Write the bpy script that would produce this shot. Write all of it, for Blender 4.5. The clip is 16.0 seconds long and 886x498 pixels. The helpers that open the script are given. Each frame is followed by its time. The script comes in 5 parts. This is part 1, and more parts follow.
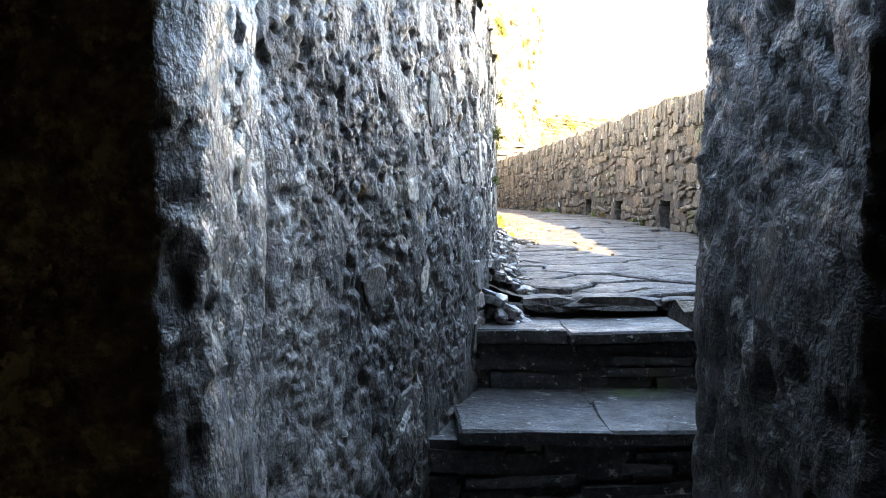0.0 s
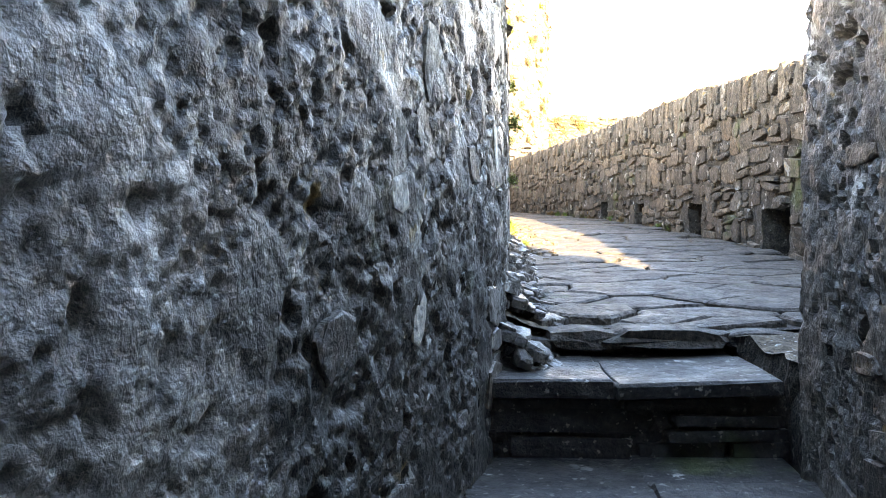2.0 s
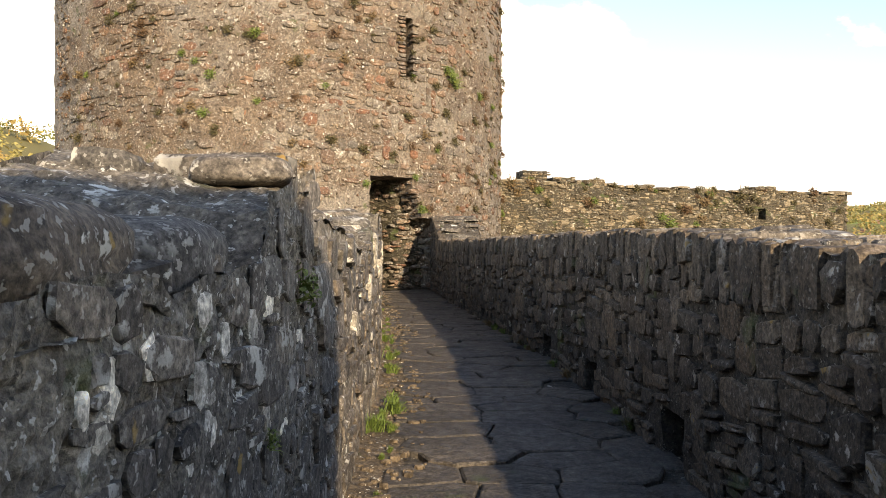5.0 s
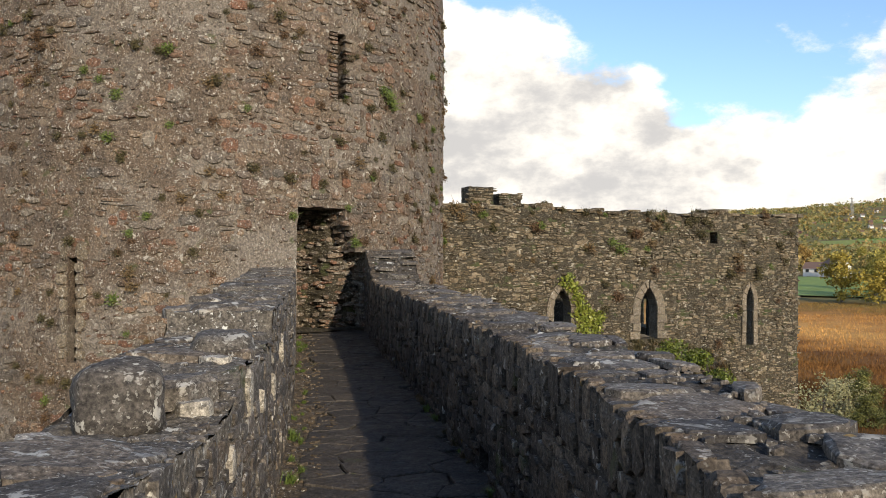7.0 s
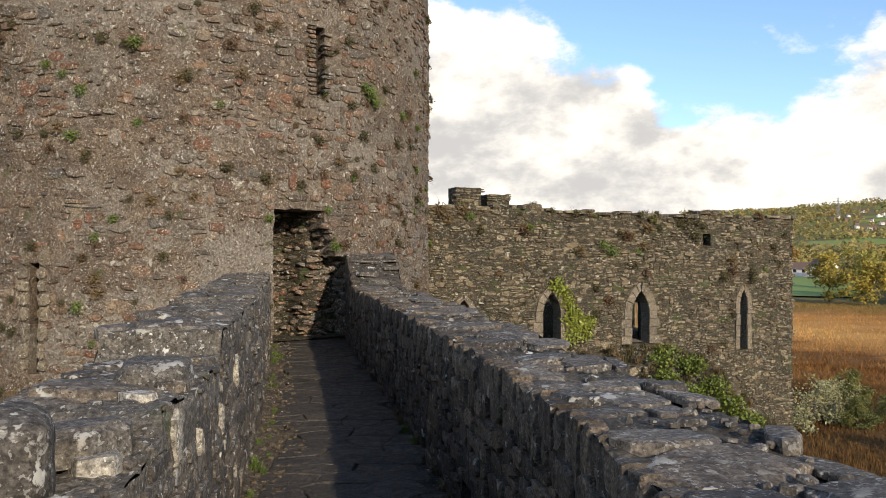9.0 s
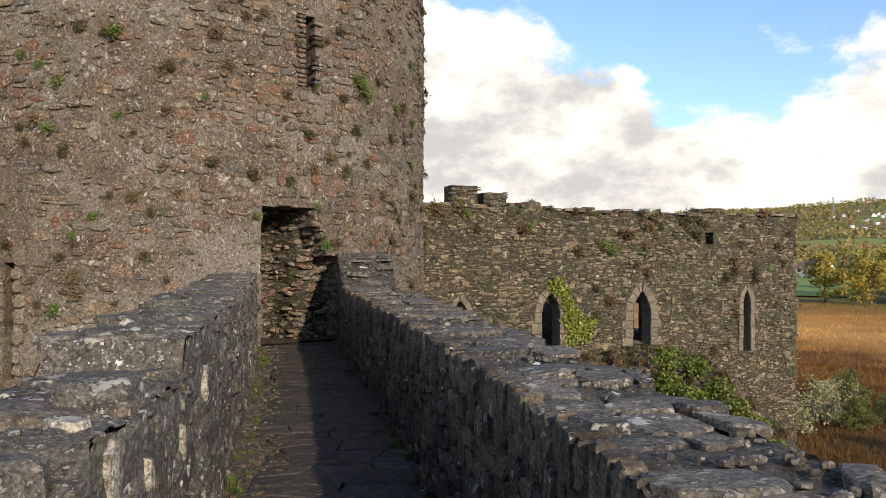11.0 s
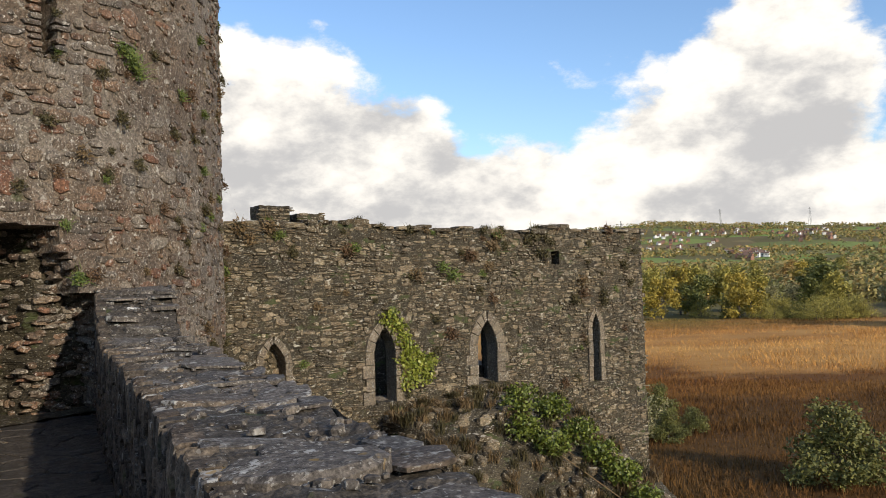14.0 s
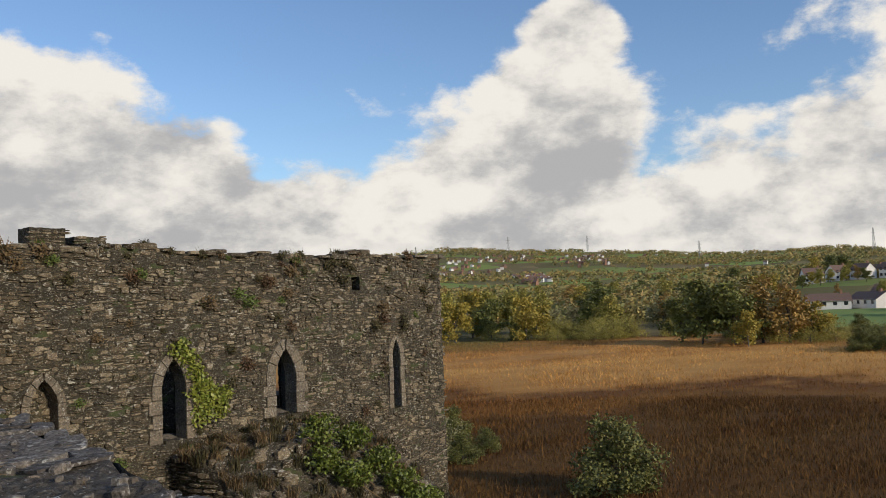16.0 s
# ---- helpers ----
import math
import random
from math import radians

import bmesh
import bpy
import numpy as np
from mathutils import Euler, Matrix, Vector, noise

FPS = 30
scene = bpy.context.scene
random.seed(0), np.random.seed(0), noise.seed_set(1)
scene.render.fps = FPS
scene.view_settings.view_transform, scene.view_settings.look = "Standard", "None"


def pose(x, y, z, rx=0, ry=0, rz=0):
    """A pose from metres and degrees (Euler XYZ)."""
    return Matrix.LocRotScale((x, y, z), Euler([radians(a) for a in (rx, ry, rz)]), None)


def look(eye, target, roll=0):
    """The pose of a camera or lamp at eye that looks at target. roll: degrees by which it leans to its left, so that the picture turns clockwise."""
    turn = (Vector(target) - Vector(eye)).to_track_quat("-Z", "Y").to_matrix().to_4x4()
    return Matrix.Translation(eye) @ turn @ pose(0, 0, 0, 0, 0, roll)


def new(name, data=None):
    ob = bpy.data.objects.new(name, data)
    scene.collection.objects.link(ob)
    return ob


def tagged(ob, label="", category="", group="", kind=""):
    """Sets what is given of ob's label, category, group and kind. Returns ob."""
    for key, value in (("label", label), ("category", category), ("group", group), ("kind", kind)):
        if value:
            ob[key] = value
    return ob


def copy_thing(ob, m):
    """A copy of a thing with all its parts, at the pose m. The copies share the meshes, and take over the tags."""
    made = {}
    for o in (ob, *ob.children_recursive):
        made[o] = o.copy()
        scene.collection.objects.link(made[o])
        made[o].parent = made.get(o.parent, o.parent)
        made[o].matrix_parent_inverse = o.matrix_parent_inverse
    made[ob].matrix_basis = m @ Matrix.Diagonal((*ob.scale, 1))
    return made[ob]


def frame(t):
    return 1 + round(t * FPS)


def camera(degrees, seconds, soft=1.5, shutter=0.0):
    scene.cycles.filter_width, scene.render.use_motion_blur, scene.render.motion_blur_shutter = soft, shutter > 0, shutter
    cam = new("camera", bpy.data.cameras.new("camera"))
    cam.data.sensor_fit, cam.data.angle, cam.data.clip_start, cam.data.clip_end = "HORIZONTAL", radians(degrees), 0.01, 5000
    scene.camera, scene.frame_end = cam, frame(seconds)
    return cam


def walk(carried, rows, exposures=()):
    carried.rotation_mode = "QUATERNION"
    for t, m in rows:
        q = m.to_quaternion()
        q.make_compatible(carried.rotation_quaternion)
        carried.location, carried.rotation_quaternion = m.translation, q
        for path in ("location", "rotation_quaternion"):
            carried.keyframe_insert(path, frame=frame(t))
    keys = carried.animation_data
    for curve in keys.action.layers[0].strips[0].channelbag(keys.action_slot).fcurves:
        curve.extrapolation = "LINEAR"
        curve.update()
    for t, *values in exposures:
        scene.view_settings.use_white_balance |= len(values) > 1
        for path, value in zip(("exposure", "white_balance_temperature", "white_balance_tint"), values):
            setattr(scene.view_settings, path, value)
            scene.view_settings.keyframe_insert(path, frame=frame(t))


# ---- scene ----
cam = camera(56.3, 16.0, soft=0.85)
METRES, EYE, TILT, LEAN, TURN = 9.5, 0.15, 0.0, 0.0, 0.0
PATH = [
    (0, (0.024, -0.016, 0.148), (0.015, 1.981, 0.045), -0.2),
    (0.5, (0.023, 0.165, 0.151), (0.013, 2.162, 0.05), -0.3),
    (1, (0.014, 0.355, 0.15), (0.0, 2.352, 0.05), -0.4),
    (1.5, (0.012, 0.524, 0.157), (-0.003, 2.522, 0.061), -0.3),
    (2, (0.025, 0.682, 0.163), (0.004, 2.68, 0.066), -0.4),
    (2.5, (0.054, 0.85, 0.174), (0.032, 2.848, 0.082), -0.5),
    (3, (0.103, 1.244, 0.233), (0.068, 3.242, 0.148), -0.2),
    (3.5, (0.277, 1.857, 0.357), (0.225, 3.856, 0.307), 0.0),
    (4, (0.416, 2.304, 0.453), (0.368, 4.304, 0.447), -0.3),
    (4.5, (0.539, 2.763, 0.671), (0.518, 4.763, 0.672), -0.3),
    (5, (0.654, 3.033, 0.934), (0.711, 5.032, 0.931), 0.1),
    (5.2, (0.656, 3.151, 0.999), (0.737, 5.15, 0.992), 0.2),
    (7.3, (0.951, 4.373, 1.612), (1.137, 6.365, 1.61), 0.1),
    (7.5, (0.966, 4.432, 1.62), (1.154, 6.423, 1.619), 0.0),
    (8, (1.001, 4.562, 1.625), (1.196, 6.552, 1.625), 0.1),
    (8.5, (1.029, 4.724, 1.619), (1.229, 6.714, 1.617), 0.0),
    (9, (1.049, 4.885, 1.621), (1.256, 6.874, 1.62), 0.1),
    (9.2, (1.059, 4.95, 1.623), (1.266, 6.939, 1.619), 0.0),
    (11.5, (1.133, 5.762, 1.603), (1.354, 7.75, 1.604), -0.0),
    (12, (1.172, 6.269, 1.606), (1.398, 8.256, 1.613), -0.2),
    (12.5, (1.236, 6.964, 1.603), (1.464, 8.951, 1.61), -0.3),
    (13, (1.362, 7.585, 1.597), (1.621, 9.568, 1.609), -0.6),
    (13.5, (1.424, 8.159, 1.588), (1.828, 10.117, 1.625), -1.2),
    (14, (1.477, 8.602, 1.573), (2.138, 10.488, 1.634), -1.8),
    (14.5, (1.47, 8.718, 1.578), (2.222, 10.57, 1.655), -2.2),
    (15, (1.477, 8.781, 1.591), (2.347, 10.58, 1.679), -2.3),
    (15.5, (1.498, 8.826, 1.6), (2.487, 10.561, 1.696), -2.3),
    (16, (1.541, 8.923, 1.58), (2.64, 10.59, 1.686), -2.3),
]
EXPOSURES = [(0, 4.35, 10100, 12), (1.5, 4.2, 10100, 12), (2.5, 4.1, 9800, 12), (3.0, 3.7, 9600, 12), (3.5, 3.15, 9300, 12), (4.0, 2.35, 9000, 12), (4.5, 1.7, 8900, 12), (4.8, 1.25, 8700, 12), (5.0, 1.03, 8300, 12), (5.2, .85, 8000, 12), (7.3, .10, 6950, 10), (12.8, .08, 6950, 10), (13.6, -.02, 6850, 10), (14.5, -.16, 6750, 10), (16, -.50, 6700, 10)]
walk(cam, [(t, look(eye, target, roll)) for t, eye, target, roll in PATH], EXPOSURES)

# ---- world and sun ----
SUN_AZ, SUN_EL = 20.0, 21.0          # degrees from -y towards +x, and above the horizon
world = bpy.data.worlds.new("world")
scene.world = world
world.use_nodes = True


def build_sky():
    nt = world.node_tree
    nt.nodes.clear()
    N, L = nt.nodes.new, nt.links.new

    def math_node(op, a, b=None, clamp=False):
        n = N("ShaderNodeMath")
        n.operation, n.use_clamp = op, clamp
        for i, v in enumerate((a, b)):
            if v is None:
                continue
            if isinstance(v, (int, float)):
                n.inputs[i].default_value = v
            else:
                L(v, n.inputs[i])
        return n.outputs[0]

    out, bg = N("ShaderNodeOutputWorld"), N("ShaderNodeBackground")
    sky = N("ShaderNodeTexSky")
    sky.sky_type, sky.sun_disc = "NISHITA", False
    sky.sun_elevation, sky.sun_rotation = radians(SUN_EL), radians(180 - SUN_AZ)
    sky.air_density, sky.dust_density, sky.ozone_density = 1.0, 0.6, 1.6
    tc = N("ShaderNodeTexCoord")
    sep = N("ShaderNodeSeparateXYZ")
    L(tc.outputs["Generated"], sep.inputs[0])
    # cumulus banks: direction (azimuth from +y towards +x, elevation), angular reach, weight
    banks = [(8, 5, 11, .44), (14, 5, 9, .44), (1, 7, 10, .40), (24, 2, 8, .38), (32, 2, 8, .36), (39, 5, 9, .44), (42, 11, 6.5, .42), (43, 16, 4.2, .36),
             (54, 3, 9, .40), (61, 7, 7.5, .38), (70, 8, 12, .36), (-25, 8, 16, .34), (95, 7, 18, .3), (27, 12, 2.5, .07), (57, 17, 4, .10), (160, 10, 30, .3), (-100, 10, 30, .3)]
    total = None
    for az, el, reach, weight in banks:
        v = N("ShaderNodeVectorMath")
        v.operation = "DOT_PRODUCT"
        L(tc.outputs["Generated"], v.inputs[0])
        a, e = radians(az), radians(el)
        v.inputs[1].default_value = (math.sin(a) * math.cos(e), math.cos(a) * math.cos(e), math.sin(e))
        m = N("ShaderNodeMapRange")
        m.interpolation_type = "SMOOTHSTEP"
        m.inputs[1].default_value, m.inputs[2].default_value = math.cos(radians(reach * 1.25)), 1.0
        m.inputs[3].default_value, m.inputs[4].default_value = 0.0, weight
        L(v.outputs["Value"], m.inputs[0])
        total = m.outputs[0] if total is None else math_node("MAXIMUM", total, m.outputs[0])
    mp = N("ShaderNodeMapping")
    mp.inputs["Scale"].default_value = (1, 1, 1.7)
    L(tc.outputs["Generated"], mp.inputs[0])

    def cloud_noise(scale, detail, shift):
        n = N("ShaderNodeTexNoise")
        n.inputs["Scale"].default_value, n.inputs["Detail"].default_value, n.inputs["Roughness"].default_value = scale, detail, 0.6
        add = N("ShaderNodeVectorMath")
        add.inputs[1].default_value = shift
        L(mp.outputs[0], add.inputs[0])
        L(add.outputs[0], n.inputs["Vector"])
        return n.outputs["Fac"]

    n1 = cloud_noise(6.5, 9, (3.1, 0.4, 1.2))
    n2 = cloud_noise(6.5, 9, (3.1 + .030, 0.4 + .02, 1.2 - .06))
    dens = math_node("ADD", n1, total)
    low = N("ShaderNodeMapRange")
    low.inputs[1].default_value, low.inputs[2].default_value, low.inputs[3].default_value, low.inputs[4].default_value = 0.0, 0.10, 0.16, 0.0
    L(sep.outputs[2], low.inputs[0])
    dens = math_node("ADD", dens, low.outputs[0])
    cover = N("ShaderNodeMapRange")
    cover.interpolation_type = "SMOOTHSTEP"
    cover.inputs[1].default_value, cover.inputs[2].default_value = 0.60, 0.75
    L(dens, cover.inputs[0])
    # lit tops, greyer bases
    shade = math_node("MULTIPLY", math_node("SUBTRACT", n1, n2), 3.4)
    lit = math_node("ADD", shade, 0.56)
    thick = N("ShaderNodeMapRange")
    thick.inputs[1].default_value, thick.inputs[2].default_value, thick.inputs[3].default_value, thick.inputs[4].default_value = 0.66, 1.10, 0.30, -0.24
    L(dens, thick.inputs[0])
    lit = math_node("ADD", lit, thick.outputs[0], True)
    ramp = N("ShaderNodeValToRGB")
    ramp.color_ramp.interpolation = "EASE"
    ramp.color_ramp.elements[0].position, ramp.color_ramp.elements[0].color = 0.05, (6.0, 6.05, 6.25, 1)
    ramp.color_ramp.elements[1].position, ramp.color_ramp.elements[1].color = 0.95, (11.6, 11.3, 10.7, 1)
    L(lit, ramp.inputs[0])
    mix = N("ShaderNodeMix")
    mix.data_type = "RGBA"
    L(cover.outputs[0], mix.inputs["Factor"])
    boost = N("ShaderNodeMix")
    boost.data_type, boost.blend_type = "RGBA", "MULTIPLY"
    boost.inputs["Factor"].default_value = 1
    L(sky.outputs[0], boost.inputs["A"])
    boost.inputs["B"].default_value = (1.5, 1.74, 2.08, 1)
    L(boost.outputs["Result"], mix.inputs["A"])
    L(ramp.outputs[0], mix.inputs["B"])
    L(mix.outputs["Result"], bg.inputs[0])
    bg.inputs[1].default_value = 0.105
    L(bg.outputs[0], out.inputs[0])


build_sky()
sun_data = bpy.data.lights.new("sun", "SUN")
sun_data.energy, sun_data.angle, sun_data.color = 3.9, radians(0.8), (1.0, 0.87, 0.70)
sun = new("sun", sun_data)
_a, _e = radians(SUN_AZ), radians(SUN_EL)
SUN_DIR = Vector((math.sin(_a) * math.cos(_e), -math.cos(_a) * math.cos(_e), math.sin(_e)))
sun.matrix_world = look(SUN_DIR * 60, (0, 0, 0))


# ---- materials ----
def stone_material(name, tones, lichen=0.5, lichen_tone=(.62, .62, .57), scale=1.0, rough=(.65, .95), bump=.5, moss=0.0, ochre=0.0, stretch=(1, 1, 1), wet=0.0, patch=23, speck=.85, blotch=None, spark=0.0):
    m = bpy.data.materials.new(name)
    m.use_nodes = True
    nt = m.node_tree
    nt.nodes.clear()
    N, L = nt.nodes.new, nt.links.new
    out, bs = N("ShaderNodeOutputMaterial"), N("ShaderNodeBsdfPrincipled")
    L(bs.outputs[0], out.inputs[0])
    geo, info = N("ShaderNodeNewGeometry"), N("ShaderNodeObjectInfo")
    add = N("ShaderNodeMath")
    add.operation = "ADD"
    L(geo.outputs["Random Per Island"], add.inputs[0]), L(info.outputs["Random"], add.inputs[1])
    fr = N("ShaderNodeMath")
    fr.operation = "FRACT"
    L(add.outputs[0], fr.inputs[0])
    mp = N("ShaderNodeMapping")
    mp.inputs["Scale"].default_value = stretch
    L(geo.outputs["Position"], mp.inputs[0])

    def tex(sc, detail=6, r=.6, kind="ShaderNodeTexNoise"):
        n = N(kind)
        n.inputs["Scale"].default_value = sc * scale
        if kind == "ShaderNodeTexNoise":
            n.inputs["Detail"].default_value, n.inputs["Roughness"].default_value = detail, r
        L(mp.outputs[0], n.inputs["Vector"])
        return n

    def step(src, lo, hi, a=0.0, b=1.0):
        n = N("ShaderNodeMapRange")
        n.inputs[1].default_value, n.inputs[2].default_value, n.inputs[3].default_value, n.inputs[4].default_value = lo, hi, a, b
        L(src, n.inputs[0])
        return n.outputs[0]

    def blend(f, a, b, mode="MIX"):
        n = N("ShaderNodeMix")
        n.data_type, n.blend_type = "RGBA", mode
        for key, v in (("Factor", f), ("A", a), ("B", b)):
            if isinstance(v, (int, float)):
                n.inputs[key].default_value = v
            elif isinstance(v, tuple):
                n.inputs[key].default_value = (*v, 1)
            else:
                L(v, n.inputs[key])
        return n.outputs["Result"]

    ramp = N("ShaderNodeValToRGB")
    els = ramp.color_ramp.elements
    while len(els) < len(tones):
        els.new(0.5)
    for i, c in enumerate(tones):
        els[i].position, els[i].color = i / max(1, len(tones) - 1), (*c, 1)
    L(fr.outputs[0], ramp.inputs[0])
    big, mid, fine = tex(1.7, 4), tex(11, 6, .62), tex(70, 6, .65)
    col = blend(step(mid.outputs["Fac"], .35, .72, 0, .42), ramp.outputs[0], tones[0])
    col = blend(1.0, col, blend(step(fine.outputs["Fac"], .3, .72), (.28, .27, .26), (1.8, 1.77, 1.72)), "MULTIPLY")
    col = blend(1.0, col, blend(step(big.outputs["Fac"], .32, .68), (.72, .72, .74), (1.22, 1.18, 1.12)), "MULTIPLY")
    if blotch:
        col = blend(step(tex(.55, 5, .62).outputs["Fac"], .47, .56, 0, .85), col, blend(step(fine.outputs["Fac"], .3, .7), tuple(.6 * v for v in blotch), blotch))
    mottle = tex(27, 4, .7)
    col = blend(1.0, col, blend(step(mottle.outputs["Fac"], .38, .62), (.55, .54, .53), (1.42, 1.4, 1.37)), "MULTIPLY")
    if lichen > 0:
        spots = tex(patch, 5, .62)
        f = step(spots.outputs["Fac"], .665 - .10 * lichen, .70 - .10 * lichen)
        gate = N("ShaderNodeMath")
        gate.operation = "MULTIPLY"
        L(f, gate.inputs[0]), L(step(tex(4.2, 3).outputs["Fac"], .42, .60), gate.inputs[1])
        col = blend(gate.outputs[0], col, lichen_tone)
        f2 = step(tex(48, 2).outputs["Fac"], .66 - .05 * lichen, .69 - .05 * lichen, 0, speck)
        col = blend(f2, col, lichen_tone)
    if spark > 0:       # crisp pale crusts in loose clusters; on the wet stone, painted glints
        vor = tex(30, kind="ShaderNodeTexVoronoi")
        warp = N("ShaderNodeVectorMath")
        warp.operation = "MULTIPLY_ADD"
        warp.inputs[1].default_value = (.06, .06, .06)
        L(mottle.outputs["Color"], warp.inputs[0]), L(mp.outputs[0], warp.inputs[2]), L(warp.outputs[0], vor.inputs["Vector"])
        pick = N("ShaderNodeSeparateColor")
        L(vor.outputs["Color"], pick.inputs[0])
        dot = step(vor.outputs["Distance"], .40, .22)
        for src in (step(pick.outputs[0], .92 - .4 * spark, 1.0 - .3 * spark), step(tex(3.1, 5, .7).outputs["Fac"], .47, .60)):
            gate = N("ShaderNodeMath")
            gate.operation = "MULTIPLY"
            L(dot, gate.inputs[0]), L(src, gate.inputs[1])
            dot = gate.outputs[0]
        col = blend(dot, col, tuple(min(.75, 1.35 * v) for v in lichen_tone))
    pits = step(tex(34, 4, .7).outputs["Fac"], .40, .33, 0, .8)
    col = blend(pits, col, tuple(.25 * v for v in tones[0]))
    if ochre > 0:
        col = blend(step(tex(9, 3).outputs["Fac"], .72 - .1 * ochre, .76 - .1 * ochre, 0, .75), col, (.30, .19, .05))
    if moss > 0:
        col = blend(step(tex(3.1, 5).outputs["Fac"], .66 - .16 * moss, .74 - .16 * moss, 0, .7), col, (.055, .075, .02))
    L(col, bs.inputs["Base Color"])
    L(step(mid.outputs["Fac"], .3, .7, rough[0], rough[1]), bs.inputs["Roughness"])
    bs.inputs["Specular IOR Level"].default_value = 0.35 + .4 * wet
    b1, b2 = N("ShaderNodeBump"), N("ShaderNodeBump")
    b1.inputs["Strength"].default_value, b1.inputs["Distance"].default_value = bump, 0.03 / scale
    b2.inputs["Strength"].default_value, b2.inputs["Distance"].default_value = bump, 0.006 / scale
    L(mid.outputs["Fac"], b1.inputs["Height"]), L(fine.outputs["Fac"], b2.inputs["Height"])
    L(b1.outputs[0], b2.inputs["Normal"]), L(b2.outputs[0], bs.inputs["Normal"])
    return m


SLATE = [(.066, .062, .058), (.12, .112, .102), (.085, .076, .068), (.17, .158, .142), (.10, .098, .093), (.22, .20, .175), (.13, .105, .08)]
TOWERC = [(.13, .10, .078), (.23, .165, .12), (.17, .155, .14), (.29, .185, .125), (.17, .165, .16), (.34, .27, .205), (.26, .13, .085), (.13, .115, .10), (.36, .33, .29), (.22, .20, .185)]
HALLC = [(.042, .037, .027), (.085, .076, .058), (.055, .05, .04), (.17, .155, .13), (.07, .064, .048), (.24, .23, .195), (.10, .09, .07)]
M_slate = stone_material("grey slate rubble", [tuple(.84 * v for v in c) for c in SLATE], lichen=.92, ochre=.3, patch=11, speck=.5, lichen_tone=(.42, .41, .37), spark=.25)
M_wet = stone_material("damp slate rubble", [tuple(1.15 * v for v in c) for c in SLATE], lichen=.35, rough=(.18, .6), wet=.8, bump=.9, patch=14, speck=.3)
M_mortar = stone_material("grey lime mortar", [(.085, .08, .07), (.15, .14, .122)], lichen=.7, bump=1.0, moss=.2, patch=12, speck=.5)
M_mortar_wet = stone_material("damp weathered mortar", [(.04, .039, .036), (.125, .12, .11)], lichen=.6, bump=1.0, rough=(.2, .65), wet=.7, patch=9, speck=.4, ochre=.35, moss=.12)
M_tower = stone_material("brown sandstone rubble", [(.62 * r_, .62 * g_, .60 * b_) for r_, g_, b_ in TOWERC], lichen=.6, lichen_tone=(.46, .44, .39), patch=14, spark=.55)
M_tower_mortar = stone_material("tan lime mortar", [(.082, .065, .05), (.145, .116, .09)], lichen=.7, moss=.2, bump=1.0, lichen_tone=(.40, .38, .33), patch=11, blotch=(.22, .195, .165), spark=.3)
M_hall = stone_material("dark brown rubble", [(1.15 * r_, 1.03 * g_, .85 * b_) for r_, g_, b_ in HALLC], lichen=.8, lichen_tone=(.40, .38, .31), patch=12, stretch=(.7, .7, 1.3), spark=.9)
# earthy tone taken darker so that it carries the joints' shadow
M_hall_mortar = stone_material("earthy mortar darkened for shade", [(.034, .030, .020), (.07, .062, .042)], lichen=.6, moss=.5, bump=1.0, lichen_tone=(.33, .31, .26), patch=12, stretch=(.7, .7, 1.3))
M_flag = stone_material("worn slate flags", [(.05, .047, .042), (.075, .069, .062), (.06, .057, .054), (.09, .081, .07)], lichen=0, rough=(.42, .85), wet=.3, moss=.15, bump=1.0)
M_earth = stone_material("trodden earth and grit", [(.085, .07, .052), (.13, .108, .08)], lichen=.1, moss=.25, bump=.8)
M_dressed = stone_material("pale dressed limestone", [(.14, .12, .09), (.20, .175, .135), (.17, .15, .115)], lichen=.4, bump=.3)
# near-black tone paints in the darkness of the shaft and slits
M_dark = stone_material("near-black stone for unlit depth", [(.02, .02, .02), (.035, .034, .032)], lichen=0, bump=.8)
M_white = stone_material("white lichen stone", [(.55, .54, .49), (.72, .71, .66)], lichen=.3, bump=.5)
M_lichen = stone_material("pale grey lichened stone", [(.26, .255, .23), (.38, .37, .335)], lichen=.4, bump=.6)
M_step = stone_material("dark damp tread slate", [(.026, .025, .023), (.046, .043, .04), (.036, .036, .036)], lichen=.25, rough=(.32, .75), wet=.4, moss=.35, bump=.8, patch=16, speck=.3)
# browner slate tones, scaled down to paint in the inner face's shade
M_parapet = stone_material("upright slate darkened for shade", [(.67 * r_, .61 * g_, .54 * b_) for r_, g_, b_ in SLATE], lichen=.55, moss=.15, ochre=.3, patch=9, speck=.3, lichen_tone=(.34, .33, .30))
M_joint = stone_material("dark recessed mortar", [(.04, .037, .032), (.075, .068, .058)], lichen=.3, moss=.3, bump=1.0, patch=10, speck=.3)
# wet stone; lifted tones and pale specks also paint in its shine
M_jamb = stone_material("wet glistening stone", [(.14, .14, .14), (.30, .29, .28)], lichen=.6, rough=(.12, .5), wet=1.0, bump=1.0, patch=12, speck=.4, spark=.8)

# limescale tones raised further to carry the wet wall's glint
M_scale = stone_material("wet limescale paled for its glint", [(.24, .232, .218), (.46, .45, .43)], lichen=.5, rough=(.14, .5), wet=1.0, bump=1.0, patch=14, speck=.4, spark=.8, lichen_tone=(.6, .6, .58))


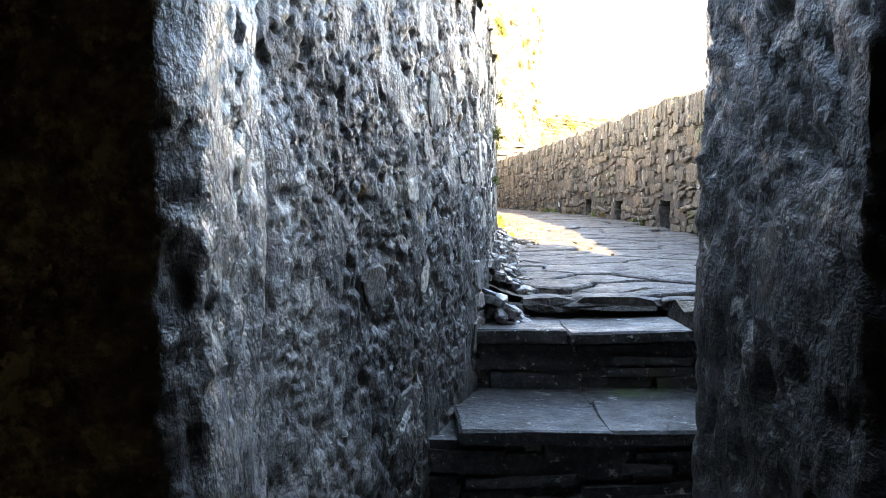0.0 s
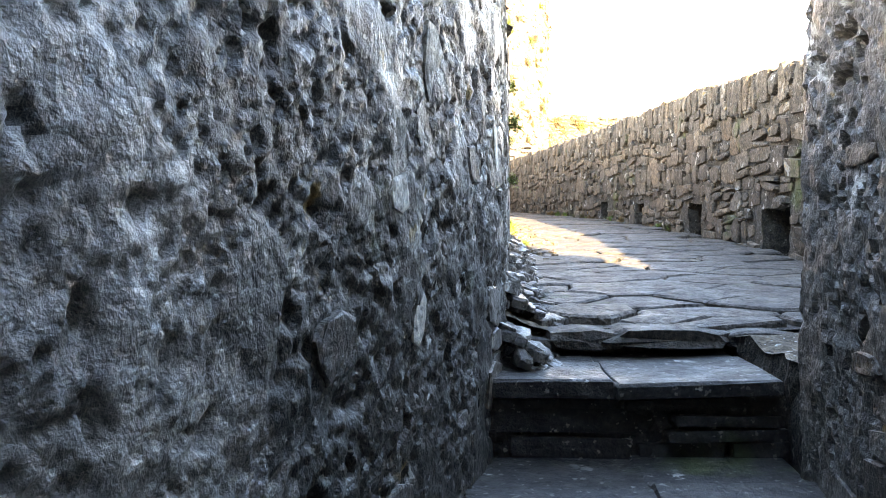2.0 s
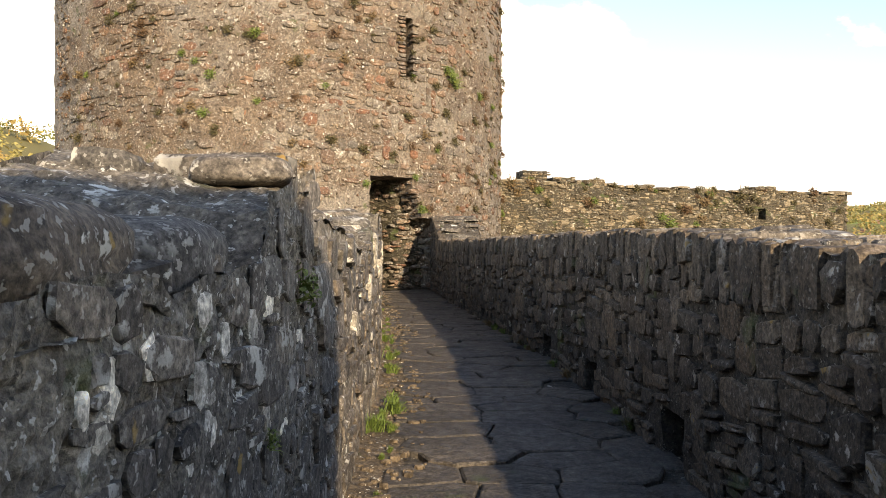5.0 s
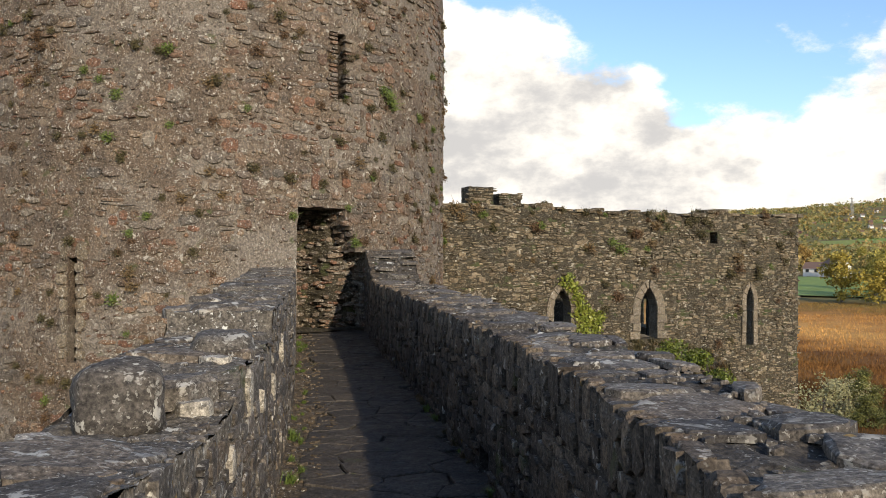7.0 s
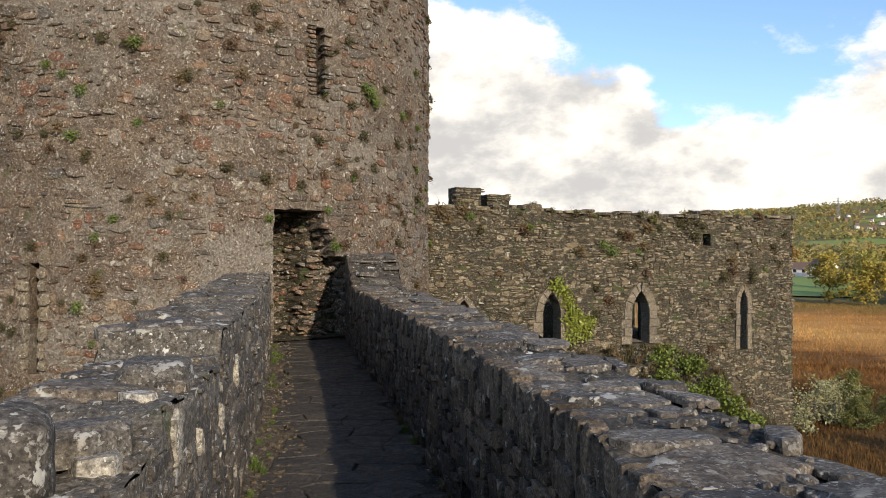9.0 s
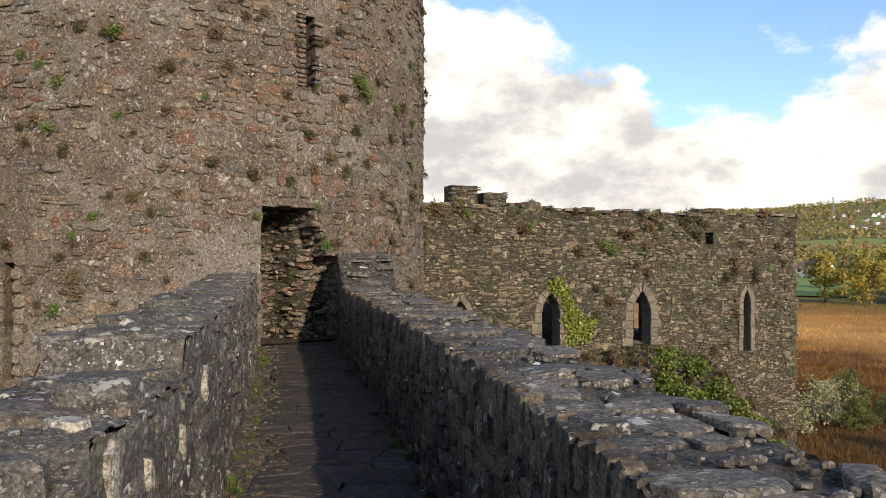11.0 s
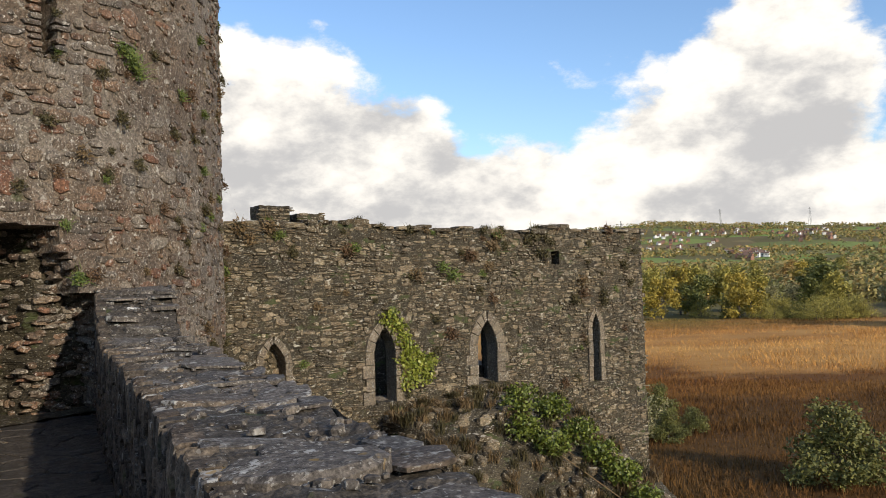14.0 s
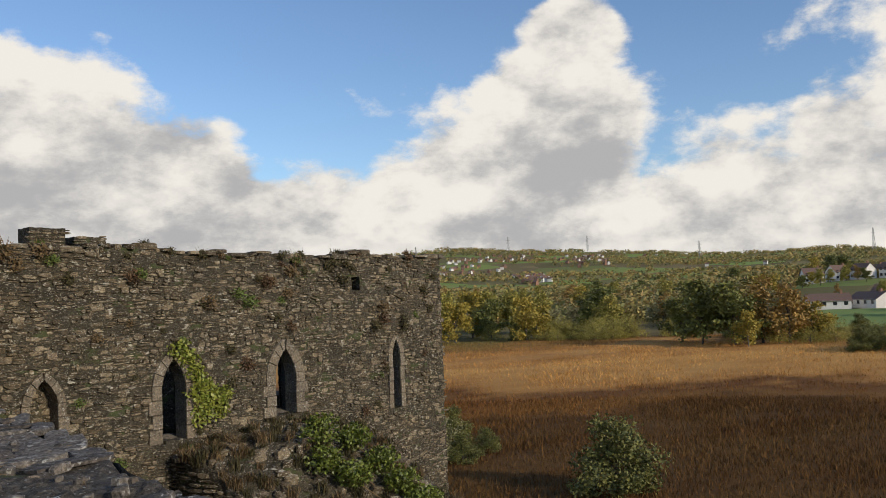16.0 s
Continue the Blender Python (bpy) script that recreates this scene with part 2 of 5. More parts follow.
def plain(name, a, b, scale=20.0, rough=.8, bump=.3, translucent=0.0):
    m = bpy.data.materials.new(name)
    m.use_nodes = True
    nt = m.node_tree
    bs = nt.nodes["Principled BSDF"]
    N, L = nt.nodes.new, nt.links.new
    geo, info, n, ramp, add, fr = N("ShaderNodeNewGeometry"), N("ShaderNodeObjectInfo"), N("ShaderNodeTexNoise"), N("ShaderNodeValToRGB"), N("ShaderNodeMath"), N("ShaderNodeMath")
    n.inputs["Scale"].default_value, n.inputs["Detail"].default_value = scale, 5
    L(geo.outputs["Position"], n.inputs["Vector"])
    add.operation, fr.operation = "ADD", "MULTIPLY"
    L(geo.outputs["Random Per Island"], add.inputs[0]), L(n.outputs["Fac"], add.inputs[1])
    fr.inputs[1].default_value = .62
    L(add.outputs[0], fr.inputs[0])
    L(fr.outputs[0], ramp.inputs[0])
    e = ramp.color_ramp.elements
    e[0].position, e[0].color, e[1].position, e[1].color = .2, (*a, 1), .85, (*b, 1)
    L(ramp.outputs[0], bs.inputs["Base Color"])
    bs.inputs["Roughness"].default_value = rough
    if bump:
        bp = N("ShaderNodeBump")
        bp.inputs["Strength"].default_value = bump
        L(n.outputs["Fac"], bp.inputs["Height"]), L(bp.outputs[0], bs.inputs["Normal"])
    return m


M_fern = plain("dull green wall fern", (.045, .08, .014), (.14, .18, .035), 9, .7, 0)
M_sere = plain("dark olive fern", (.035, .034, .012), (.095, .078, .03), 9, .8, 0)
M_dry = plain("withered brown tuft", (.10, .065, .03), (.19, .13, .06), 9, .8, 0)
M_rust = plain("russet brown tuft", (.055, .03, .014), (.13, .075, .035), 9, .8, 0)
M_grass = plain("green grass", (.05, .085, .015), (.13, .19, .035), 12, .7, 0)
M_ivy = plain("dark green ivy", (.028, .05, .008), (.17, .21, .028), 5, .5, 0)
M_ivy_pale = plain("yellow green ivy", (.12, .17, .02), (.28, .30, .05), 5, .5, 0)


# ---- geometry helpers ----
def link(name, verts, faces, mat, parent=None, label="", smooth=False):
    me = bpy.data.meshes.new(name)
    me.from_pydata([tuple(v) for v in verts], [], faces)
    me.materials.append(mat)
    if smooth:
        me.polygons.foreach_set("use_smooth", [True] * len(me.polygons))
    me.update()
    ob = new(name, me)
    if parent is not None:
        ob.parent = parent
    if label:
        ob["label"] = label
    return ob


def thing(name, label, category, group="", kind="", at=(0, 0, 0)):
    ob = new(name)
    ob.location = at
    return tagged(ob, label, category, group, kind)


def rough(p, amp, scale=6.0, seed=0.0):
    """A small displacement vector with two octaves."""
    q = Vector((p[0] * scale + seed, p[1] * scale, p[2] * scale))
    return (noise.noise_vector(q) + 0.55 * noise.noise_vector(q * 2.7) + 0.3 * noise.noise_vector(q * 6.5)) * amp


class Run:
    """A plan line; u runs along it, the normal points to the side given (+1: left of the way)."""

    def __init__(self, pts, side):
        self.p = [Vector((*p, 0)) for p in pts]
        self.s = [0.0]
        for a, b in zip(self.p, self.p[1:]):
            self.s.append(self.s[-1] + (b - a).length)
        self.side, self.length = side, self.s[-1]

    def at(self, u):
        u = min(max(u, 0.0), self.length)
        for i in range(len(self.p) - 1):
            if u <= self.s[i + 1] or i == len(self.p) - 2:
                a, b = self.p[i], self.p[i + 1]
                t = (b - a).normalized()
                pos = a + t * (u - self.s[i])
                nrm = Vector((-t.y, t.x, 0)) * self.side
                return pos, t, nrm

    def smooth_normal(self, u):
        n = Vector((0, 0, 0))
        for k in (-.15, -.05, .05, .15):
            n += self.at(u + k)[2]
        return n.normalized()

    def place(self, u, d, z):
        pos = self.at(u)[0] + self.smooth_normal(u) * d
        return Vector((pos.x, pos.y, z))


class Ring:
    """A round tower's face; u is the angle in radians times the radius."""

    def __init__(self, cx, cy, r, a0, a1):
        self.c, self.r, self.a0 = Vector((cx, cy, 0)), r, a0
        self.length = (a1 - a0) * r

    def at(self, u):
        a = self.a0 + u / self.r
        n = Vector((math.cos(a), math.sin(a), 0))
        return self.c + n * self.r, Vector((-n.y, n.x, 0)), n

    def smooth_normal(self, u):
        return self.at(u)[2]

    def place(self, u, d, z):
        pos, _, n = self.at(u)
        p = pos + n * d
        return Vector((p.x, p.y, z))


def face_grid(run, u0, u1, bottom, top, res, amp, hole=None, depth=.4, d0=0.0, seed=0.0, scale=6.0, splay=None):
    """A displaced face with openings through it; the openings' sides go in by depth."""
    nu = max(2, int((u1 - u0) / res))
    zmax = max(top(u0 + (u1 - u0) * i / nu) for i in range(nu + 1))
    zmin = min(bottom(u0 + (u1 - u0) * i / nu) for i in range(nu + 1))
    nv = max(2, int((zmax - zmin) / res))
    verts, faces, idx = [], [], {}
    for i in range(nu + 1):
        u = u0 + (u1 - u0) * i / nu
        b, t = bottom(u), top(u)
        for j in range(nv + 1):
            p = run.place(u, d0, b + (t - b) * j / nv)
            p += rough(p, amp, scale, seed)
            idx[i, j] = len(verts)
            verts.append(p)
    solid = {}
    for i in range(nu):
        u = u0 + (u1 - u0) * (i + .5) / nu
        b, t = bottom(u), top(u)
        for j in range(nv):
            solid[i, j] = not (hole and hole(u, b + (t - b) * (j + .5) / nv))
            if solid[i, j]:
                faces.append((idx[i, j], idx[i + 1, j], idx[i + 1, j + 1], idx[i, j + 1]))
    if hole:
        inner = {}

        def into(k):
            if k not in inner:
                u = u0 + (u1 - u0) * k[0] / nu
                n = run.smooth_normal(u)
                inner[k] = len(verts)
                verts.append(verts[idx[k]] - n * depth + (run.at(u)[1] * splay(u) if splay else Vector()))
            return inner[k]

        for (i, j), s in solid.items():
            if s:
                continue
            for di, dj, a, b in ((-1, 0, (i, j), (i, j + 1)), (1, 0, (i + 1, j + 1), (i + 1, j)), (0, -1, (i + 1, j), (i, j)), (0, 1, (i, j + 1), (i + 1, j + 1))):
                if solid.get((i + di, j + dj), True):
                    faces.append((idx[a], idx[b], into(b), into(a)))
    return verts, faces


def join(*meshes):
    verts, faces = [], []
    for v, f in meshes:
        k = len(verts)
        verts += list(v)
        faces += [tuple(i + k for i in g) for g in f]
    return verts, faces


def sheet(corner, nx, ny, amp, scale=6.0, seed=0.0):
    """A displaced grid from a function of two numbers between 0 and 1."""
    verts, faces = [], []
    for i in range(nx + 1):
        for j in range(ny + 1):
            p = Vector(corner(i / nx, j / ny))
            verts.append(p + rough(p, amp, scale, seed) if amp else p)
    for i in range(nx):
        for j in range(ny):
            a = i * (ny + 1) + j
            faces.append((a, a + ny + 1, a + ny + 2, a + 1))
    return verts, faces


def stone_shape(rng, n=9, flat=.8, corner=3.2):
    """One rubble stone of unit size: x along the wall, y up, z out of it."""
    ring = []
    for k in range(n):
        a = 2 * math.pi * (k + rng.uniform(-.25, .25)) / n
        c, s = math.cos(a), math.sin(a)
        r = (abs(c) ** corner + abs(s) ** corner) ** (-1 / corner) * rng.uniform(.86, 1.04)
        ring.append((c * r * .5, s * r * .5))
    verts = [(x, y, -1) for x, y in ring]
    verts += [(x, y, rng.uniform(.35, .7)) for x, y in ring]
    verts += [(x * flat * rng.uniform(.85, 1.08), y * flat * rng.uniform(.85, 1.08), rng.uniform(.8, 1.1)) for x, y in ring]
    verts.append((rng.uniform(-.1, .1), rng.uniform(-.1, .1), rng.uniform(.85, 1.25)))
    faces = []
    for k in range(n):
        m = (k + 1) % n
        faces += [(k, m, n + m, n + k), (n + k, n + m, 2 * n + m, 2 * n + k), (2 * n + k, 2 * n + m, 3 * n)]
    return verts, faces


_rng = random.Random(7)
SHAPES = [stone_shape(_rng, _rng.choice((8, 9, 10)), _rng.uniform(.72, .88), _rng.choice((2.8, 3.5, 5))) for _ in range(14)]
FLAT_SHAPES = [stone_shape(_rng, _rng.choice((9, 10, 11)), _rng.uniform(.90, .95), _rng.choice((3.5, 5, 7))) for _ in range(14)]
SLAB_SHAPES = []
for _ in range(8):
    _ring = [((1, 0), (1, 1), (0, 1), (-1, 1), (-1, 0), (-1, -1), (0, -1), (1, -1))[k] for k in range(8)]
    _ring = [(x * .5 * _rng.uniform(.93, 1.0), y * .5 * _rng.uniform(.93, 1.0)) for x, y in _ring]
    _v = [(x, y, -1) for x, y in _ring] + [(x, y, _rng.uniform(.5, .8)) for x, y in _ring] + [(x * .96, y * .95, _rng.uniform(.9, 1.05)) for x, y in _ring] + [(0, 0, 1)]
    _f = []
    for k in range(8):
        m = (k + 1) % 8
        _f += [(k, m, 8 + m, 8 + k), (8 + k, 8 + m, 16 + m, 16 + k), (16 + k, 16 + m, 24)]
    SLAB_SHAPES.append((_v, _f))
PEBBLES = [stone_shape(_rng, 6, _rng.uniform(.6, .8), 2.6) for _ in range(10)]
ALL_SHAPES = {"pebble": PEBBLES, "rubble": SHAPES, "flat": FLAT_SHAPES, "slab": SLAB_SHAPES}
MESHES = {}


def shape_mesh(kind, i, mat):
    key = (kind, i, mat.name)
    if key not in MESHES:
        me = bpy.data.meshes.new("stone")
        v, f = ALL_SHAPES[kind][i]
        me.from_pydata(v, [], f)
        me.materials.append(mat)
        MESHES[key] = me
    return MESHES[key]


def frame_matrix(pos, t, up, n, w, h, d, spin=0.0):
    c, s = math.cos(spin), math.sin(spin)
    x, y = t * c + up * s, up * c - t * s
    return Matrix(((x.x * w, y.x * h, n.x * d, pos.x), (x.y * w, y.y * h, n.y * d, pos.y), (x.z * w, y.z * h, n.z * d, pos.z), (0, 0, 0, 1)))


def lay(run, u0, u1, bottom, top, course, length, rng, gap=.012, proud=(.008, .03), skip=None, d0=0.0, spin=.05, keep=1.0, wave=.06, split=.25):
    """Stones in wavering, broken courses over a face: a list of matrices."""
    out = []
    z = min(bottom(u0 + (u1 - u0) * k / 20) for k in range(21))
    z_low, zmax = z, max(top(u0 + (u1 - u0) * k / 20) for k in range(21))
    shift = rng.uniform(0, 50)

    def put(um, zm, w, hh):
        if um < u0 or um > u1 or zm - hh * .3 < bottom(um) or zm + hh * .35 > top(um) or rng.random() > keep:
            return
        if skip and skip(um, zm, w, hh):
            return
        pos, t, n = run.at(um)
        tilt = Vector((rng.uniform(-.07, .07), rng.uniform(-.07, .07), rng.uniform(-.09, .09)))
        n2 = (run.smooth_normal(um) + tilt).normalized()
        t2 = (t - n2 * t.dot(n2)).normalized()
        up = n2.cross(t2) if n2.cross(t2).z > 0 else t2.cross(n2)
        out.append(frame_matrix(run.place(um, d0, zm), t2, up, n2, max(.02, w - gap), max(.02, hh - gap), rng.uniform(*proud), rng.uniform(-spin, spin)))

    while z < zmax + wave:
        rel = (z - z_low) / max(.01, zmax - z_low)
        h = rng.uniform(*course(rel))
        u = u0 - rng.uniform(0, .2)
        while u < u1:
            w = rng.uniform(*length(rel)) * (1.35 if rng.random() < .12 else 1)
            um = u + w / 2
            zm = z + h / 2 + rng.uniform(-.1, .1) * h + wave * noise.noise((um * .9 + shift, z * .7, 3)) + wave * .4 * noise.noise((um * 3 + shift, z * 2, 8))
            pick = rng.random()
            if pick < split:
                k = rng.uniform(.35, .65)
                put(um, zm - h * (1 - k) / 2, w, h * k)
                put(um, zm + h * k / 2, w * rng.uniform(.8, 1), h * (1 - k))
            elif pick < split + .13:
                put(um, zm + h * .2, w * 1.15, h * 1.45)
            else:
                put(um, zm, w, h * rng.uniform(.72, 1.08))
            u += w
        z += h


    return out


def stones(parent, mats, mat, near, limit=300, kind="rubble", name="stone", rest_label="rest of the rubble masonry", rng=None, rest_parent=None):
    """The stones nearest to a plan point as parts, the rest joined."""
    rng = rng or random.Random(3)
    near = Vector(near)
    order = sorted(mats, key=lambda m: (m.translation - near).length)
    shapes = ALL_SHAPES[kind]
    for m in order[:limit]:
        ob = new(name, shape_mesh(kind, rng.randrange(len(shapes)), mat))
        ob.parent = parent
        ob.matrix_basis = m
    if len(order) > limit:
        arrays, faces, k = [], [], 0
        base = [np.array(v) for v, _ in shapes]
        for m in order[limit:]:
            i = rng.randrange(len(shapes))
            a = np.array(m)
            arrays.append(base[i] @ a[:3, :3].T + a[:3, 3])
            faces += [tuple(q + k for q in f) for f in shapes[i][1]]
            k += len(base[i])
        ob = link("masonry", np.concatenate(arrays).tolist(), faces, mat, rest_parent or parent, rest_label)
        ob["kind"] = "stuff"


def boulder(name, at, size, mat, owner, seed, turn=0.0):
    """A weathered block: a squared-off ball with worn corners and a pitted skin."""
    nu, nv, verts, faces = 26, 15, [], []
    for i in range(nv + 1):
        for j in range(nu):
            e, a = math.pi * (i / nv - .5), 2 * math.pi * j / nu
            d = Vector((math.cos(e) * math.cos(a), math.cos(e) * math.sin(a), math.sin(e)))
            d *= (sum(abs(c) ** 3.6 for c in d)) ** (-1 / 3.6)
            d *= 1 + .12 * noise.noise(d * 1.3 + Vector((seed, 0, 0))) + .05 * noise.noise(d * 4 + Vector((0, seed, 0))) + .025 * noise.noise(d * 11)
            x, y = d.x * size[0] / 2, d.y * size[1] / 2
            verts.append((at[0] + x * math.cos(turn) - y * math.sin(turn), at[1] + x * math.sin(turn) + y * math.cos(turn), at[2] + d.z * size[2] / 2))
    for i in range(nv):
        for j in range(nu):
            faces.append((i * nu + j, i * nu + (j + 1) % nu, (i + 1) * nu + (j + 1) % nu, (i + 1) * nu + j))
    return link(name, verts, faces, mat, owner, smooth=True)


def box(x0, y0, z0, x1, y1, z1):
    v = [(x, y, z) for x in (x0, x1) for y in (y0, y1) for z in (z0, z1)]
    return v, [(0, 1, 3, 2), (4, 6, 7, 5), (0, 4, 5, 1), (2, 3, 7, 6), (0, 2, 6, 4), (1, 5, 7, 3)]


def lerp_table(table):
    def f(x):
        if x <= table[0][0]:
            return table[0][1]
        for (a, p), (b, q) in zip(table, table[1:]):
            if x <= b:
                return p + (q - p) * (x - a) / (b - a)
        return table[-1][1]
    return f


floor_z = lerp_table([(2.6, -.20), (3.1, -.19), (4.6, -.12), (7, -.03), (9, .02), (15, .09), (17, .13), (19.5, .16)])


# ---- the wall walk ----
rng = random.Random(11)
INNER_R = [(1.82, 1.2), (1.82, 6), (1.80, 8), (1.70, 9.7), (1.54, 11.6), (1.34, 13.75), (1.13, 15.6), (.94, 17.6), (.88, 18.75)]
INNER_L = [(.335, 5.5), (.36, 6.5), (.37, 8.5), (.32, 10), (.20, 12.2), (.02, 14.5), (-.14, 16.4), (-.34, 18.2)]
edge_r = lerp_table([(y, x) for x, y in INNER_R])
edge_l = lerp_table([(3.0, .18), (4.2, .26)] + [(y, x) for x, y in INNER_L])
run_r, run_l = Run(INNER_R, 1), Run(INNER_L, -1)

walk_floor = link("floor", *join(
    sheet(lambda a, b: (edge_l(3.16 + 16.04 * a) - .25 + (edge_r(3.16 + 16.04 * a) + .35 - edge_l(3.16 + 16.04 * a)) * b, 3.16 + 16.04 * a, floor_z(3.16 + 16.04 * a) - .024), 200, 26, .010, 5),
    sheet(lambda a, b: (-.1 + 2.2 * a, 3.17, floor_z(3.16) - .02 - .5 * b), 60, 14, .02, 8),
    sheet(lambda a, b: (.86, 2.5 + .7 * a, floor_z(3.0) - .02 - .6 * b), 20, 16, .015, 8)), M_joint)
tagged(walk_floor, "wall walk of worn dark slate flags with dark open joints", "floor", kind="structure")


def verge(y):
    """Width of the bare earth along the inner parapet."""
    return (.02 if y < 5.0 else .17 + .12 * noise.noise((y * .9, 2, 6)) + .06 * noise.noise((y * 3.1, 7, 2))) * min(1, max(.1, (y - 4.6) / .8))


def clip_cell(poly, mid, way):
    """Keep the side of a polygon that lies behind the line through mid."""
    out = []
    for (ax, ay), (bx, by) in zip(poly, poly[1:] + poly[:1]):
        da, db = (ax - mid[0]) * way[0] + (ay - mid[1]) * way[1], (bx - mid[0]) * way[0] + (by - mid[1]) * way[1]
        if da <= 0:
            out.append((ax, ay))
        if da * db < 0:
            k = da / (da - db)
            out.append((ax + (bx - ax) * k, ay + (by - ay) * k))
    return out


def crazy_paving(owner, r):
    """Irregular flags fitted edge to edge, each with chipped corners and a worn rim."""
    seeds, y = [], 3.0
    while y < 18.9:
        h = r.uniform(.09, .2) if y < 6 else r.uniform(.18, .38)
        x = -.75 - r.uniform(0, .5)
        while x < 2.4:
            w = r.uniform(.22, .75)
            seeds.append((x + w / 2 + r.uniform(-.07, .07), y + h / 2 + r.uniform(-.3, .3) * h))
            x += w
        y += h
    for sx, sy in seeds:
        if not (3.2 < sy < 18.6 and edge_l(sy) - .08 + verge(sy) < sx < edge_r(sy) + .06):
            continue
        near = sorted((q for q in seeds if abs(q[1] - sy) < 1.2 and q != (sx, sy)), key=lambda q: .45 * (q[0] - sx) ** 2 + (q[1] - sy) ** 2)[:16]
        cell = [(sx - .6, sy - .5), (sx + .6, sy - .5), (sx + .6, sy + .5), (sx - .6, sy + .5)]
        for qx, qy in near:
            cell = clip_cell(cell, ((sx + qx) / 2, (sy + qy) / 2), (.45 * (qx - sx), qy - sy))
        for limit, way in ((edge_l(sy) + verge(sy) - .02, (-1, 0)), (edge_r(sy) + .05, (1, 0))):
            cell = clip_cell(cell, (limit, sy), way)
        cell = clip_cell(cell, (sx, 3.11 + .03 * noise.noise((sx * 5, 1, 1))), (0, -1))
        if len(cell) < 3:
            continue
        rim = []
        for (ax, ay), (bx, by) in zip(cell, cell[1:] + cell[:1]):
            n = max(1, int(math.hypot(bx - ax, by - ay) / .09))
            for k in range(n):
                rim.append((ax + (bx - ax) * k / n + r.uniform(-.009, .009), ay + (by - ay) * k / n + r.uniform(-.009, .009)))
        cx, cy = sum(p[0] for p in rim) / len(rim), sum(p[1] for p in rim) / len(rim)
        size = max(.06, sum(math.hypot(p[0] - cx, p[1] - cy) for p in rim) / len(rim))
        if size < .07:
            continue
        gap, lift = r.uniform(.001, .008) / size, r.uniform(-.006, .008)
        tx, ty = r.uniform(-.012, .012), r.uniform(-.018, .018)
        verts = []
        for shrink, dz in ((1 - gap, -.05), (1 - gap * 1.1, -.007), (1 - gap - .010 / size, 0), (.5, .002)):
            for px, py in rim:
                qx, qy = cx + (px - cx) * shrink, cy + (py - cy) * shrink
                verts.append((qx, qy, floor_z(qy) + lift + dz + tx * (qx - cx) + ty * (qy - cy) + r.uniform(-.002, .002)))
        n = len(rim)
        faces = [(i * n + k, i * n + (k + 1) % n, (i + 1) * n + (k + 1) % n, (i + 1) * n + k) for i in range(3) for k in range(n)]
        link("flagstone", verts, faces + [tuple(range(3 * n, 4 * n))], M_flag, owner)


crazy_paving(walk_floor, rng)
edging = link("floor_verge", *sheet(lambda a, b: (edge_l(5.0 + 13.4 * a) - .05 + (verge(5.0 + 13.4 * a) + .10) * b, 5.0 + 13.4 * a, floor_z(5.0 + 13.4 * a) + .030 * (1 - b) ** 1.5 - .012), 260, 12, .010, 11), M_earth)
tagged(edging, "strip of trodden earth and grit along the parapet's foot", "earth", kind="structure")
grit = []
for _ in range(700):
    gy = rng.uniform(4.8, 18.2)
    gx, gs = edge_l(gy) + rng.uniform(0, 1) ** 1.4 * (verge(gy) + .16), rng.uniform(.012, .045)
    grit.append(frame_matrix(Vector((gx, gy, floor_z(gy) + .002)), Vector((math.cos(gs * 900), math.sin(gs * 900), 0)), Vector((-math.sin(gs * 900), math.cos(gs * 900), 0)), Vector((0, 0, 1)), gs * rng.uniform(1, 2), gs, gs * .3))
stones(edging, grit, M_earth, (0, 0, 0), 0, "pebble", rest_label="loose stone chips")

# right-hand parapet
DRAINS = [(5.27, .38, .25), (6.78, .31, .22), (8.42, .27, .20), (9.75, .30, .20), (11.3, .16, .16), (12.9, .16, .15), (14.4, .15, .14)]


def drain_hole(u, z):
    p = run_r.at(u)[0]
    return any(abs(p.y - c) < w / 2 and z < floor_z(c) + h for c, w, h in DRAINS)


top_r_y = lerp_table([(1.2, .82), (4.0, .84), (4.8, .87), (5.2, .92), (5.8, .95), (6.6, .99), (8, 1.02), (16.9, 1.04), (17.3, 1.22), (17.7, 1.34), (18.0, 1.48), (18.75, 1.52)])


def top_r(u):
    y = run_r.at(u)[0].y
    return top_r_y(y) + .035 * noise.noise((y * 2.3, 4, 1)) + .02 * noise.noise((y * 9, 2, 1))


def bottom_r(u):
    return floor_z(run_r.at(u)[0].y) - .08


thick_r = lerp_table([(0, .58), (8, .62), (10, .68), (13, .68), (17.6, .75)])
wall_r = link("wall_right", *join(
    face_grid(run_r, 0, run_r.length, bottom_r, top_r, .035, .012, drain_hole, .45),
    sheet(lambda a, b: run_r.place(a * run_r.length, -b * thick_r(a * run_r.length), top_r(a * run_r.length) - .02 * b), 380, 18, .022, 7),
    sheet(lambda a, b: run_r.place(a * run_r.length, -thick_r(a * run_r.length), top_r(a * run_r.length) - .02 + b * (-11.5 - 1)), 120, 30, .03, 4)), M_joint)
tagged(wall_r, "waist-high parapet of grey slate rubble with drain holes at its foot", "wall", kind="structure")


def skip_drain(u, z, w, h):
    return any(drain_hole(u + a * w * .45, z + b * h * .4) for a in (-1, 0, 1) for b in (-1, 1))


def course_r(r):
    return (.06, .12) if r < .3 else (.09, .17) if r < .5 else (.13, .27)


def length_r(r):
    return (.10, .30) if r < .3 else (.08, .26) if r < .5 else (.05, .17)


